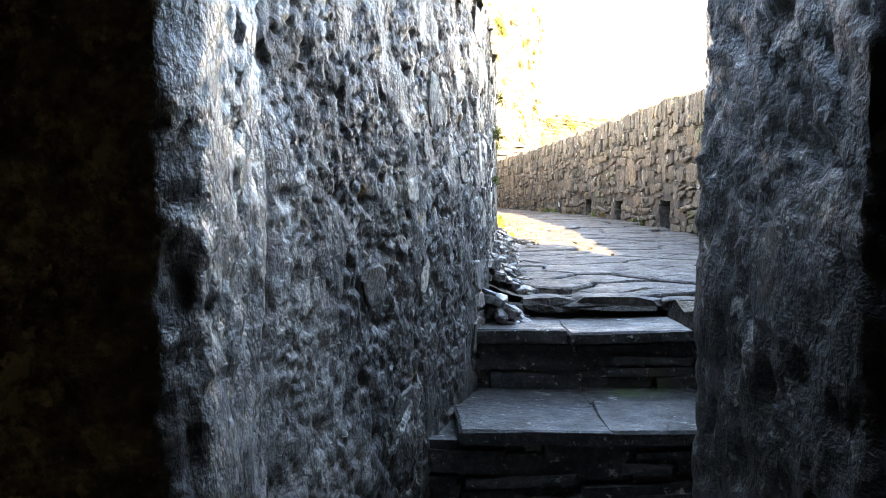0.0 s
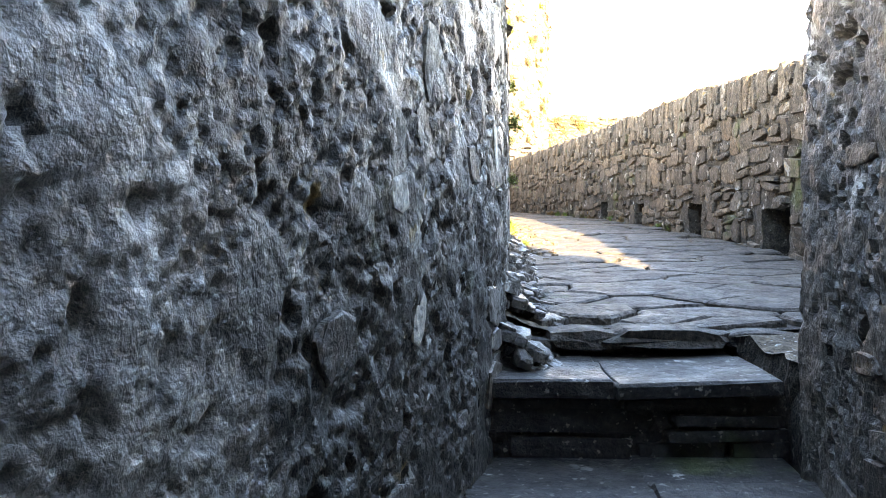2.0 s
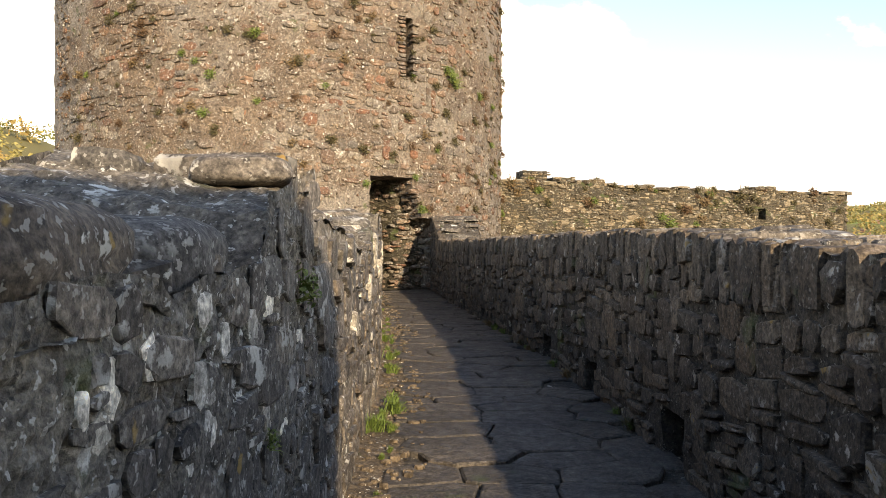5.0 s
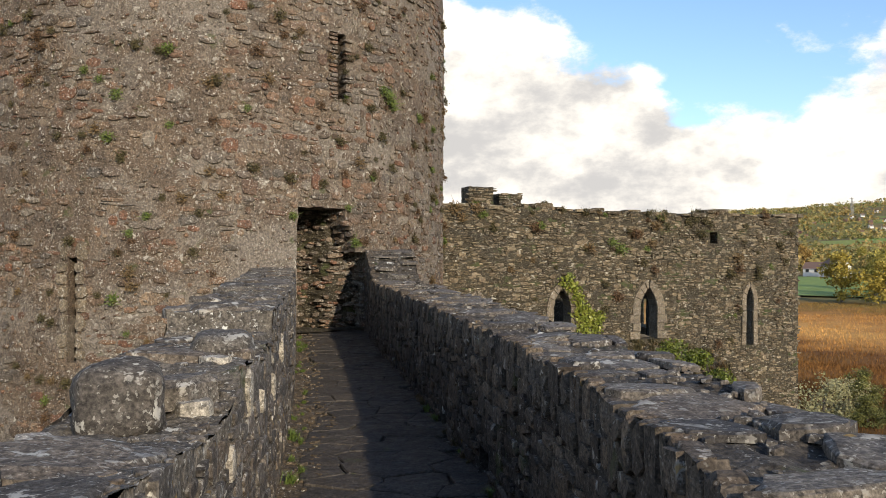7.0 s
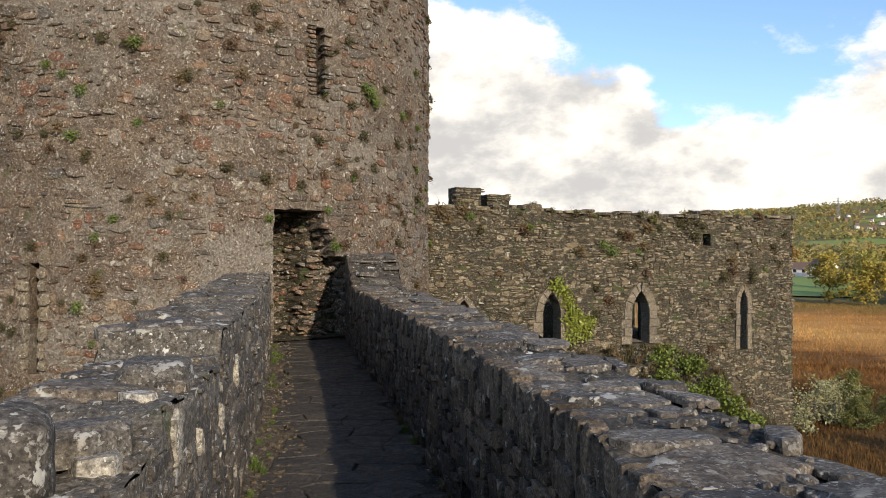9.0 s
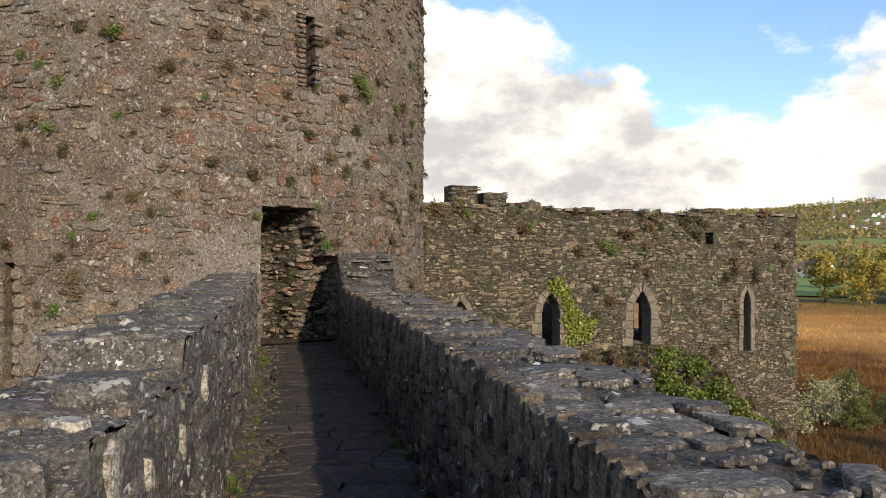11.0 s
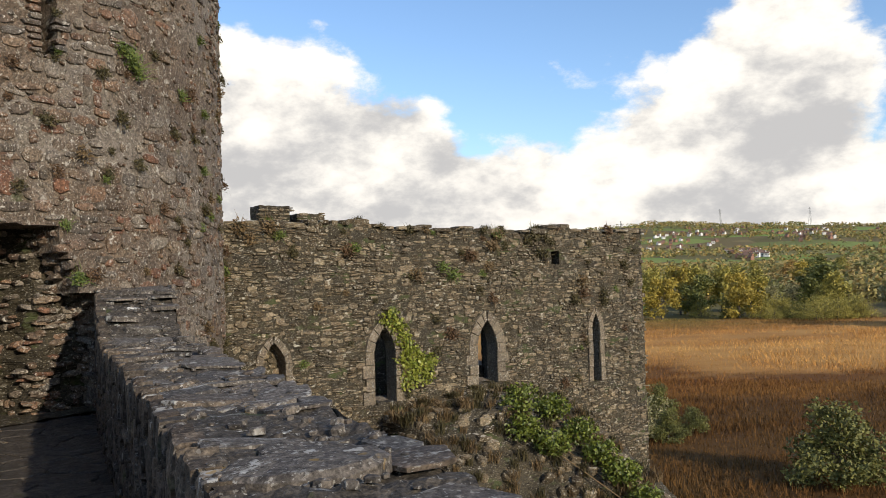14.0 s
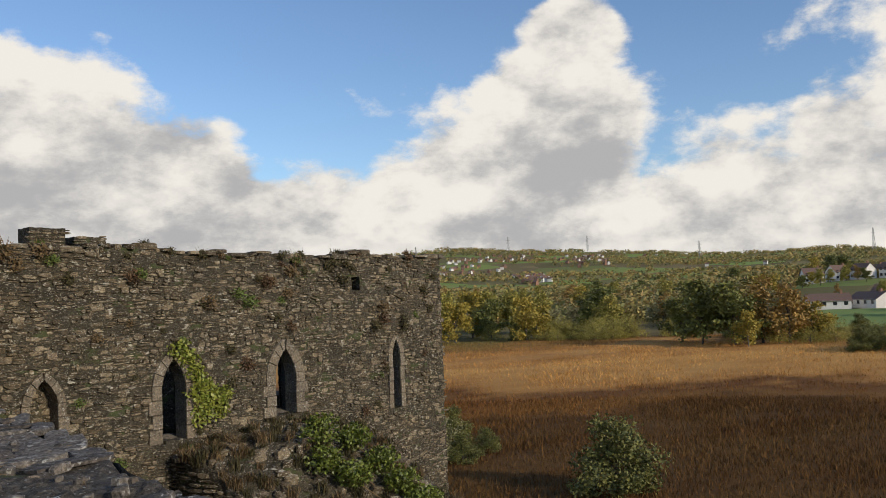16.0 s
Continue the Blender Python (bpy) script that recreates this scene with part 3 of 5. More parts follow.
inner = lay(run_r, 0, run_r.length, bottom_r, top_r, course_r, length_r, rng, .007, (.008, .032), skip_drain, spin=.16, wave=.07, split=.3)
u = 1.5
while u < run_r.length - .1:       # uneven upright stones along the inner brim
    w = rng.uniform(.05, .17)
    pos, t, n = run_r.at(u + w / 2)
    hh = rng.uniform(.14, .26)
    p = run_r.place(u + w / 2, -.03, top_r(u + w / 2) - hh * .40)
    inner.append(frame_matrix(p, t, Vector((0, 0, 1)), n, w - .006, hh, rng.uniform(.03, .06), rng.uniform(-.12, .12)))
    u += w
picks = [rng.random() < .3 for _ in inner]
stones(wall_r, [m for m, k in zip(inner, picks) if not k], M_parapet, (1.8, 5.5, .5), 200, "flat")
stones(wall_r, [m for m, k in zip(inner, picks) if k], M_parapet, (1.8, 5.5, .5), 100, "slab")


def top_slabs(run, top, thick, u0, u1, mat, owner, near, limit, size=(.14, .5), high=(.008, .034), seed=1):
    r = random.Random(seed)
    out, u = [], u0
    while u < u1:
        du = r.uniform(.14, .36)
        d = .03
        while d < thick(u) - .02:
            w = r.uniform(*size)
            w = min(w, thick(u) - d + .06)
            pos, t, n = run.at(u + du / 2)
            p = run.place(u + du / 2, -(d + w / 2), top(u + du / 2) - .004)
            d += w
            if r.random() < .38:
                continue
            up = Vector((r.uniform(-.1, .1), r.uniform(-.1, .1), 1)).normalized()
            t2 = (t - up * t.dot(up)).normalized()
            out.append(frame_matrix(p, t2, up.cross(t2), up, du * 1.05, w * 1.0, r.uniform(*high), r.uniform(-.4, .4)))
        u += du
    stones(owner, out, mat, near, limit, "flat", "capping_stone", "rest of the loose capping stones")


top_slabs(run_r, top_r, thick_r, 1.6, run_r.length - .1, M_slate, wall_r, (2, 8.5, 1), 200, seed=5)


def top_pebbles(run, top, thick, u0, u1, count, owner, mat, seed):
    """Small rubble bedded in the wall's top."""
    r = random.Random(seed)
    out = []
    for _ in range(count):
        u = r.uniform(u0, u1)
        s = r.uniform(.02, .055)
        up = Vector((r.uniform(-.25, .25), r.uniform(-.25, .25), 1)).normalized()
        t = run.at(u)[1]
        t2 = (t - up * t.dot(up)).normalized()
        out.append(frame_matrix(run.place(u, -r.uniform(.01, thick(u) - .03), top(u) + .002), t2, up.cross(t2), up, s * r.uniform(1, 1.8), s, s * r.uniform(.15, .35), r.uniform(0, 3)))
    stones(owner, out, mat, (0, 0, 0), 0, "pebble", rest_label="small rubble bedded in the top")


top_pebbles(run_r, top_r, thick_r, 1.6, run_r.length - .1, 750, wall_r, M_slate, 41)

# left-hand parapet
LEFT_TOP = lerp_table([(5.5, 1.03), (6.5, .99), (6.9, .92), (7.6, .90), (7.95, 1.04), (9.3, 1.02), (9.36, 1.18), (11, 1.17), (13.5, 1.23), (13.55, 1.18), (18.2, 1.22)])


def top_l(u):
    y = run_l.at(u)[0].y
    return LEFT_TOP(y) + .03 * noise.noise((y * 2.1, 9, 1)) + .015 * noise.noise((y * 8, 5, 1))


def bottom_l(u):
    return floor_z(run_l.at(u)[0].y) - .08


thick_l = lerp_table([(0, .62), (13, .62)])
wall_l = link("wall_left", *join(
    face_grid(run_l, 0, run_l.length, bottom_l, top_l, .04, .014, seed=3),
    sheet(lambda a, b: run_l.place(a * run_l.length, -b * thick_l(0), top_l(a * run_l.length)), 320, 16, .025, 7),
    sheet(lambda a, b: run_l.place(a * run_l.length, -thick_l(0), top_l(a * run_l.length) - b * 9), 100, 20, .03, 4)), M_mortar)
tagged(wall_l, "low inner parapet of lichened grey slate rubble", "wall", kind="structure")
st = lay(run_l, 0, run_l.length, bottom_l, top_l, lambda r: (.08, .17), lambda r: (.10, .32), rng, .010, (.006, .022), spin=.1)
stones(wall_l, st, M_slate, (.35, 7, .5), 300, "flat")
top_slabs(run_l, top_l, thick_l, .05, run_l.length - .1, M_slate, wall_l, (.1, 8.5, 1), 160, high=(.008, .03), seed=8)

top_pebbles(run_l, top_l, thick_l, .05, run_l.length - .1, 500, wall_l, M_slate, 42)
big = []
for cx, cy, wy, wx, half, zc in ((.10, 7.72, .34, .42, .06, .98), (.05, 6.6, .5, .5, .035, .98), (-.02, 9.5, .3, .4, .05, 1.18), (.0, 8.4, .5, .5, .03, 1.04)):
    up = Vector((rng.uniform(-.1, .1), rng.uniform(-.1, .1), 1)).normalized()
    t0 = (Vector((0, 1, 0)) - up * up.y).normalized()
    big.append(frame_matrix(Vector((cx, cy, zc)), t0, up.cross(t0), up, wy, wx, half, rng.uniform(-.2, .2)))
boulder("boulder", (.0, 7.42, 1.0), (.32, .34, .30), M_slate, wall_l, 3.3, .3)
boulder("boulder", (.17, 8.62, 1.06), (.30, .40, .16), M_slate, wall_l, 5.1, .1)
stones(wall_l, big, M_slate, (0, 7, 1), 20, "rubble", "coping_stone")
pale = [frame_matrix(Vector((x, yy, z)), Vector((0, 1, 0)), Vector((-1, 0, 0)), Vector((0, 0, 1)), w, d, .03, k) for x, yy, z, w, d, k in ((.22, 7.62, .94, .2, .16, .3), (.22, 8.15, 1.04, .16, .1, 1), (-.1, 6.9, .96, .14, .12, .5))]
pale += [frame_matrix(Vector((edge_l(yy) + .0, yy, z)), Vector((0, 1, 0)), Vector((0, 0, 1)), Vector((1, 0, 0)), w, h, .03, .2) for yy, z, w, h in ((8.05, .92, .12, .22), (7.6, .72, .08, .16), (8.5, .8, .06, .14), (6.6, .6, .07, .12), (9.2, .75, .06, .18), (9.9, .9, .08, .2))]
stones(wall_l, pale, M_lichen, (0, 7, 1), 20, "flat", "pale_stone")

# ---- the stair turret and the stub of wall beside the steps ----
LEFT_NEAR = [(-.38, 1.0), (-.36, 1.2), (-.27, 1.42), (-.17, 1.75), (-.06, 2.1), (.03, 2.4), (.125, 2.7), (.18, 3.1), (.215, 3.6), (.255, 4.2), (.295, 4.7), (.33, 5.2), (.335, 5.55)]
run_n = Run(LEFT_NEAR, -1)
near_top = lerp_table([(1.0, .85), (2.9, .85), (3.3, .87), (3.7, .88), (4.3, .90), (4.35, .86), (4.85, .90), (4.98, 1.06), (5.2, 1.12), (5.55, 1.16)])


def top_n(u):
    y = run_n.at(u)[0].y
    return near_top(y) + .03 * noise.noise((y * 5, 1, 3))


def bottom_n(u):
    y = run_n.at(u)[0].y
    return -1.0


def craggy(run, u0, u1, bottom, top, res, seed, deep=.07, tall=1.9):
    """A face of eroded mortar with pebbly grit, deep pits and half-buried flat stones."""
    nu, nv = int((u1 - u0) / res), int(tall / res)
    verts, faces = [], []
    nz = noise.noise
    for i in range(nu + 1):
        u = u0 + (u1 - u0) * i / nu
        n = run.smooth_normal(u)
        b, t = bottom(u), top(u)
        for j in range(nv + 1):
            p = run.place(u, 0, b + (t - b) * j / nv)
            q = Vector((p.x + seed, p.y, p.z * .9))
            flat = min(1.0, max(0.0, (nz(q * 6.5 + Vector((4, 4, 1))) - .18) * 9))
            grain = .0055 * nz(q * 30) + .0055 * nz(q * 58) + .004 * nz(q * 105)
            pit = min(1.0, max(0.0, (nz(Vector((q.x * 30, q.y * 30, q.z * 22)) + Vector((9, 2, 5))) - .32) * 4)) + .5 * min(1.0, max(0.0, (nz(q * 62) - .3) * 4))
            verts.append(p + n * (.011 * nz(q * 4) + .007 * nz(q * 13) + (grain - deep * .8 * pit) * (1 - .8 * flat) + .004 * flat))
    for i in range(nu):
        for j in range(nv):
            a = i * (nv + 1) + j
            faces.append((a, a + nv + 1, a + nv + 2, a + 1))
    return verts, faces


wall_n = link("wall_stub", *join(
    craggy(run_n, 0, 2.4, bottom_n, top_n, .0078, 2.0, .021),
    craggy(run_n, 2.4, run_n.length, bottom_n, top_n, .0115, 2.0, .026),
    sheet(lambda a, b: run_n.place(a * run_n.length, -b * .75, top_n(a * run_n.length) - .05 + .09 * b), 120, 20, .03, 7),
    sheet(lambda a, b: run_n.place(a * run_n.length, -.75, top_n(a * run_n.length) + .05 - 9 * b), 60, 20, .03, 4),
    sheet(lambda a, b: run_n.place(run_n.length, -.75 * a, top_n(run_n.length) - b * 1.4), 24, 40, .015, 7)), M_mortar_wet, smooth=True)
for _m in (M_scale, M_mortar):
    wall_n.data.materials.append(_m)         # wet limescale down the wall by the doorway, its bright glint put into the colour
for _f in wall_n.data.polygons:
    _c = _f.center
    if _c.y < 1.60 - .55 * _c.z + .22 * noise.noise((_c.y * 5, _c.z * 5, 3)) + .1 * noise.noise((_c.y * 19, _c.z * 19, 3)) and _c.y < 2:
        _f.material_index = 1
    elif _c.y > 3.0 + .3 * noise.noise((_c.y * 3, _c.z * 3, 8)):
        _f.material_index, _f.use_smooth = 2, False
tagged(wall_n, "craggy weathered rubble wall beside the steps, damp and lichened", "wall", kind="structure")


def near_skip(u, z, w, h):
    return run_n.at(u)[0].y < 3.0 and z < -.75


st = lay(run_n, .05, run_n.length, bottom_n, top_n, lambda r: (.06, .15), lambda r: (.07, .26), rng, .008, (.003, .011), lambda u, z, w, h: near_skip(u, z, w, h) or u > 2.9 or u < .8, spin=.14, keep=.17, d0=-.004)
stones(wall_n, st, M_wet, (.1, 3, .3), 160, "flat")
st = lay(run_n, 2.75, run_n.length, bottom_n, top_n, lambda r: (.06, .14), lambda r: (.06, .2), rng, .008, (.003, .010), spin=.16, keep=.7, d0=.003)
stones(wall_n, st, M_slate, (.3, 4.5, .5), 140, "flat")
top_slabs(run_n, lambda u: top_n(u) + .01, lambda u: .7, 3.4, run_n.length - .05, M_slate, wall_n, (.1, 4.5, 1), 60, size=(.2, .5), high=(.02, .05), seed=12)
coping = []
for cx, cy, wy, wx, half, zc in ((-.02, 3.55, .44, .46, .05, .895), (-.24, 4.55, .5, .34, .06, .93)):
    up = Vector((rng.uniform(-.06, .06), -.04, 1)).normalized()
    t0 = (Vector((0, 1, 0)) - up * up.y).normalized()
    coping.append(frame_matrix(Vector((cx, cy, zc)), t0, up.cross(t0), up, wy, wx, half, rng.uniform(-.1, .1)))
boulder("coping_stone", (.05, 4.12, .925), (.36, .50, .17), M_slate, wall_n, 1.2)
boulder("coping_stone", (.13, 4.62, .90), (.26, .44, .18), M_slate, wall_n, 7.7)
boulder("coping_stone", (.16, 5.36, 1.14), (.28, .32, .09), M_slate, wall_n, 9.4, .2)
stones(wall_n, coping, M_slate, (0, 4, 1), 20, "rubble", "coping_stone")
whites = []
for yy, zz, w, h in ((3.75, .74, .07, .17), (4.45, .70, .07, .09), (4.5, .61, .08, .08), (4.9, .55, .05, .2), (3.95, .42, .1, .12), (4.25, .33, .12, .2), (4.6, .25, .09, .1), (4.05, .2, .06, .1), (2.17, -.03, .07, .11), (2.06, .30, .10, .09), (2.08, .19, .08, .07), (2.25, .44, .10, .16), (2.75, .32, .06, .16), *((rng.uniform(3.4, 5.3), rng.uniform(-.05, .85), rng.uniform(.03, .09), rng.uniform(.03, .09)) for _ in range(56))):
    for k in range(200):
        u = run_n.length * k / 200
        if run_n.at(u)[0].y >= yy:
            break
    pos, t, n = run_n.at(u)
    whites.append(frame_matrix(run_n.place(u, .0, zz), t, Vector((0, 0, 1)), run_n.smooth_normal(u), w, h, .007, rng.uniform(-.4, .4)))
stones(wall_n, whites[::2], M_white, (0, 4, 0), 300, "rubble", "pale_stone")
stones(wall_n, whites[1::2], M_lichen, (0, 4, 0), 300, "rubble", "pale_stone")

# loose footing along the stub
foot = []
for k in range(300):
    yy = rng.uniform(2.85, 5.7)
    x = edge_l(yy) + rng.uniform(-.02, .16) * (1 if yy > 3.2 else .8)
    s = rng.uniform(.02, .065)
    z = (floor_z(yy) if yy > 3.15 else -.27) + max(0, .13 - (x - edge_l(yy)) * .9) * rng.uniform(.3, 1)
    up = Vector((rng.uniform(.1, .6), rng.uniform(-.3, .3), 1)).normalized()
    t = Vector((0, 1, 0)) - up * up.y
    foot.append(frame_matrix(Vector((x, yy, z - .02)), t.normalized(), up.cross(t.normalized()), up, s * 1.9, s, s * .28, rng.uniform(-1, 1)))
footing = link("footing", *sheet(lambda a, b: (edge_l(3.13 + 2.6 * a) - .06 + .26 * b, 3.13 + 2.6 * a, floor_z(3.13 + 2.6 * a) + .10 * (1 - b) ** 1.5 - .03), 70, 10, .02, 9), M_earth)
tagged(footing, "spill of broken stone and earth along the wall's foot", "rubble", kind="structure")
stones(footing, foot, M_mortar_wet, (.3, 3, 0), 300, "flat")

# right-hand jamb wall
run_j = Run([(.80, 1.0), (.80, 2.0), (.825, 2.58), (1.63, 2.62)], 1)
wall_j = link("wall_jamb", *join(
    craggy(run_j, 0, run_j.length, lambda u: -1.2, lambda u: .92, .012, 6.0, .035),
    sheet(lambda a, b: (.80 + .83 * a, 1.0 + 1.6 * b, .92), 20, 40, .02, 7),
    sheet(lambda a, b: (1.63, 2.62 - 1.6 * a, .92 - 2.4 * b), 30, 60, .02, 7)), M_mortar_wet)
tagged(wall_j, "rough stone jamb beside the top of the steps", "wall", kind="structure")
st = lay(run_j, .05, run_j.length, lambda u: -.9, lambda u: .90, lambda r: (.06, .16), lambda r: (.10, .30), rng, .015, (.004, .012), lambda u, z, w, h: abs(u - 1.58) < .14, spin=.1, keep=.3)
stones(wall_j, st, M_wet, (.8, 2.4, .2), 220, "flat")

# doorway of the stair: jambs, lintel, unseen closed shaft behind the camera
run_dl = Run([(-.95, .70), (-.225, .70), (-.20, .76), (-.215, 1.06), (-.5, 1.08)], -1)
jamb_l = link("jamb_left", *craggy(run_dl, 0, run_dl.length, lambda u: -1.6, lambda u: .85, .010, 8.0, .012), M_jamb, smooth=True)
tagged(jamb_l, "wet glistening stone door jamb", "door jamb", kind="structure")
run_dr = Run([(1.0, .55), (.40, .56), (.345, .62), (.335, 1.0), (.37, 1.06), (.95, 1.10)], 1)
jamb_r = link("jamb_right", *craggy(run_dr, 0, run_dr.length, lambda u: -1.6, lambda u: .85, .010, 9.0, .012), M_mortar_wet, smooth=True)
tagged(jamb_r, "dark rough stone door jamb, rounded by wear", "door jamb", kind="structure")
# added boxes darken the stair; the right one is sized to shade the walk
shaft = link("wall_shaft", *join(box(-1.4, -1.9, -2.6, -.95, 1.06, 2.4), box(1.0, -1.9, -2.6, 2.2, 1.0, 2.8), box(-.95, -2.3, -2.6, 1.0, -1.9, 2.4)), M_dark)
tagged(shaft, "unseen near-black boxes closing the stair shaft and shading the walk", "wall", kind="structure")
# added lid that keeps daylight out of the shaft
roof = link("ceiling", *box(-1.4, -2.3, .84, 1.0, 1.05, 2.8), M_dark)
tagged(roof, "unseen near-black box over the stair, keeping it dark", "ceiling", kind="structure")

# steps
steps = thing("stone_steps", "worn slate steps with rubble risers, damp", "steps", kind="structure")
TREADS = [(2.72, 3.3, -.27), (2.19, 2.8, -.46), (1.70, 2.3, -.66), (1.22, 1.8, -.86), (.74, 1.3, -1.06), (.26, .8, -1.26), (-1.9, .34, -1.46)]
for y0, y1, z in TREADS:
    body = link("step", *sheet(lambda a, b: (-.5 + 1.5 * a, (y0 + .03 + (y1 - y0) * min(1, max(0, (b - .3) / .7))), z - .03 - max(0, .3 - b) / .3 * .4), 40, 24, .012, 9), M_mortar_wet, steps)
    sl, ri = [], []
    x = .05 if y0 > 2 else -.4
    first = True
    while x < .82:
        w = rng.uniform(.3, .48)
        w = w if x + w < .7 else .84 - x
        dpt = rng.uniform(.26, .36)
        n = Vector((rng.uniform(-.03, .03), rng.uniform(-.03, .03), 1)).normalized()
        t = (Vector((1, 0, 0)) - n * n.x).normalized()
        sl.append(frame_matrix(Vector((x + w / 2, y0 + dpt / 2 - .01, z - .015)), t, n.cross(t), n, w * rng.uniform(1.02, 1.07), dpt * rng.uniform(.98, 1.1), rng.uniform(.014, .024), rng.uniform(-.04, .04)))
        if y1 - y0 > .4:
            sl.append(frame_matrix(Vector((x + w / 2, y0 + dpt + .12, z - .018)), t, n.cross(t), n, w * 1.05, .26, .016, rng.uniform(-.1, .1)))
        x += w
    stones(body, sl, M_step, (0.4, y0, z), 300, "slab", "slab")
    run_s = Run([(-.1, y0), (.84, y0)], -1)
    st = lay(run_s, 0, .94, lambda u: z - .26, lambda u: z - .02, lambda r: (.04, .075), lambda r: (.14, .34), rng, .008, (.012, .035), d0=-.03)
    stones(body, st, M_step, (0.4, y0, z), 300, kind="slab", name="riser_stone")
brow = []
for cx, cw, cz in ((.24, .20, -.25), (.42, .24, -.225), (.66, .40, -.222), (.93, .24, -.23), (1.12, .2, -.24)):
    brow.append(frame_matrix(Vector((cx, 3.15, cz)), Vector((1, 0, 0)), Vector((0, 0, 1)), Vector((0, -1, 0)), cw, .065, rng.uniform(.05, .09), rng.uniform(-.05, .05)))
stones(steps, brow, M_flag, (0, 3, 0), 10, "flat", "riser_stone")
back_fill = link("floor_edge", *sheet(lambda a, b: (.85 + 1.05 * a, 2.5 + .75 * b, floor_z(3.0) - .02), 20, 14, .02, 8), M_earth)
tagged(back_fill, "earth and slate beside the top step", "floor", kind="structure")

# ---- the round tower ----
TC, TR = (-2.40, 22.4), 4.92
A0, A1 = radians(-155), radians(20)
ring = Ring(*TC, TR, A0, A1)


def tower_u(deg):
    return (radians(deg) - A0) * TR


door_left = tower_u(-64.2)
door_right = lerp_table([(0, tower_u(-46)), (1.45, tower_u(-47)), (1.5, tower_u(-50.5)), (1.75, tower_u(-51.5)), (2.0, tower_u(-53.2)), (2.28, tower_u(-53.4))])
SLITS = [(tower_u(-54.8), .085, 4.08, 5.2), (tower_u(-105.2), .095, -.2, 1.38)]


def tower_hole(u, z):
    if .14 < z < 2.26 + .03 * noise.noise((u * 4, 1, 1)) and door_left < u < door_right(z) + .06 * noise.noise((z * 6, 3, 1)):
        return True
    return any(abs(u - c) < w and z0 < z < z1 for c, w, z0, z1 in SLITS)


tower = thing("round_tower", "round tower of brown and grey rubble, ferns in its joints", "tower")
tw = link("wall", *join(face_grid(ring, 0, ring.length, lambda u: -11.5, lambda u: 9.0, .075, .025, tower_hole, 1.0, scale=4),
                        sheet(lambda a, b: (TC[0] + math.cos(A0 + (A1 - A0) * a) * TR * b, TC[1] + math.sin(A0 + (A1 - A0) * a) * TR * b, 9.0), 60, 2, 0),
                        sheet(lambda a, b: (TC[0] + math.cos(A1 + (2 * math.pi - A1 + A0) * a) * TR, TC[1] + math.sin(A1 + (2 * math.pi - A1 + A0) * a) * TR, 9 - 20.5 * b), 60, 4, 0)), M_tower_mortar, tower)


def tower_skip(u, z, w, h):
    if any(tower_hole(u + a * w * .5, z + b * h * .5) for a in (-1, 0, 1) for b in (-1, 0, 1)):
        return True
    bare = noise.noise((u * .42, z * .42, 5)) + .5 * noise.noise((u * 1.3, z * 1.3, 2)) + .22 * (u < tower_u(-85))
    return bare > .24 and noise.noise((u * 9, z * 9, 1)) < .25      # patches of bare mortar


st = lay(ring, tower_u(-150), tower_u(12), lambda u: -2.6, lambda u: 6.6, lambda r: (.08, .20), lambda r: (.10, .34), random.Random(21), .013, (.006, .036), tower_skip, spin=.14, keep=.86, wave=.14, split=.10)
stones(tw, st, M_tower, (0.1, 18.3, 1.8), 300)
st = lay(ring, tower_u(-150), tower_u(12), lambda u: -2.0, lambda u: 6.4, lambda r: (.035, .075), lambda r: (.04, .11), random.Random(22), .004, (.012, .036), lambda u, z, w, h: tower_hole(u, z), spin=.5, keep=.13, wave=.1, split=0)
stones(tw, st, M_tower, (0.1, 18.3, 1.8), 0, "pebble", rest_label="small stones pinned into the mortar")
# back of the blocked doorway with its ragged side
def recess_in(a, z):
    """Depth of the broken core: a deep chase beside the left jamb, a rib, then a shallower ragged mass."""
    k = min(1, max(0, (a - .40 + .10 * noise.noise((z * 2.3, 4, 4))) / .16))
    return -.98 + .42 * k * k * (3 - 2 * k) + .14 * a - .10 * max(0, z - 1.4) + .10 * noise.noise((a * 3, z * 3.1, 7)) + .05 * noise.noise((a * 8, z * 8, 3))


# darkened hall mortar here paints in the gloom of the recess
recess = link("recess", *join(
    sheet(lambda a, b: ring.place(door_left - .1 + (door_right(.5) - door_left + .3) * a, recess_in(a, .1 + 2.25 * b), .1 + 2.25 * b), 64, 110, .035, 9),
    sheet(lambda a, b: ring.place(door_left - .05 + (door_right(.5) - door_left + .2) * a, -1.0 * b + .02, .17), 20, 14, .02, 5)), M_hall_mortar, tower, "blocked doorway with rough broken masonry")
st = []
for k in range(330):
    a, z = rng.random(), rng.uniform(.15, 2.2)
    u = door_left + (door_right(.5) - door_left + .1) * a
    pos, t, n = ring.at(u)
    n = (n - t * rng.uniform(-.1, .5) + Vector((0, 0, rng.uniform(-.2, .25)))).normalized()
    t = (t - n * t.dot(n)).normalized()
    up = n.cross(t) if n.cross(t).z > 0 else t.cross(n)
    st.append(frame_matrix(ring.place(u, recess_in(a, z) + .005, z), t, up, n, rng.uniform(.06, .24), rng.uniform(.03, .09), rng.uniform(.015, .06), rng.uniform(-.15, .15)))
stones(recess, st, M_tower, (0, 18, 1), 250, "rubble")
st = []
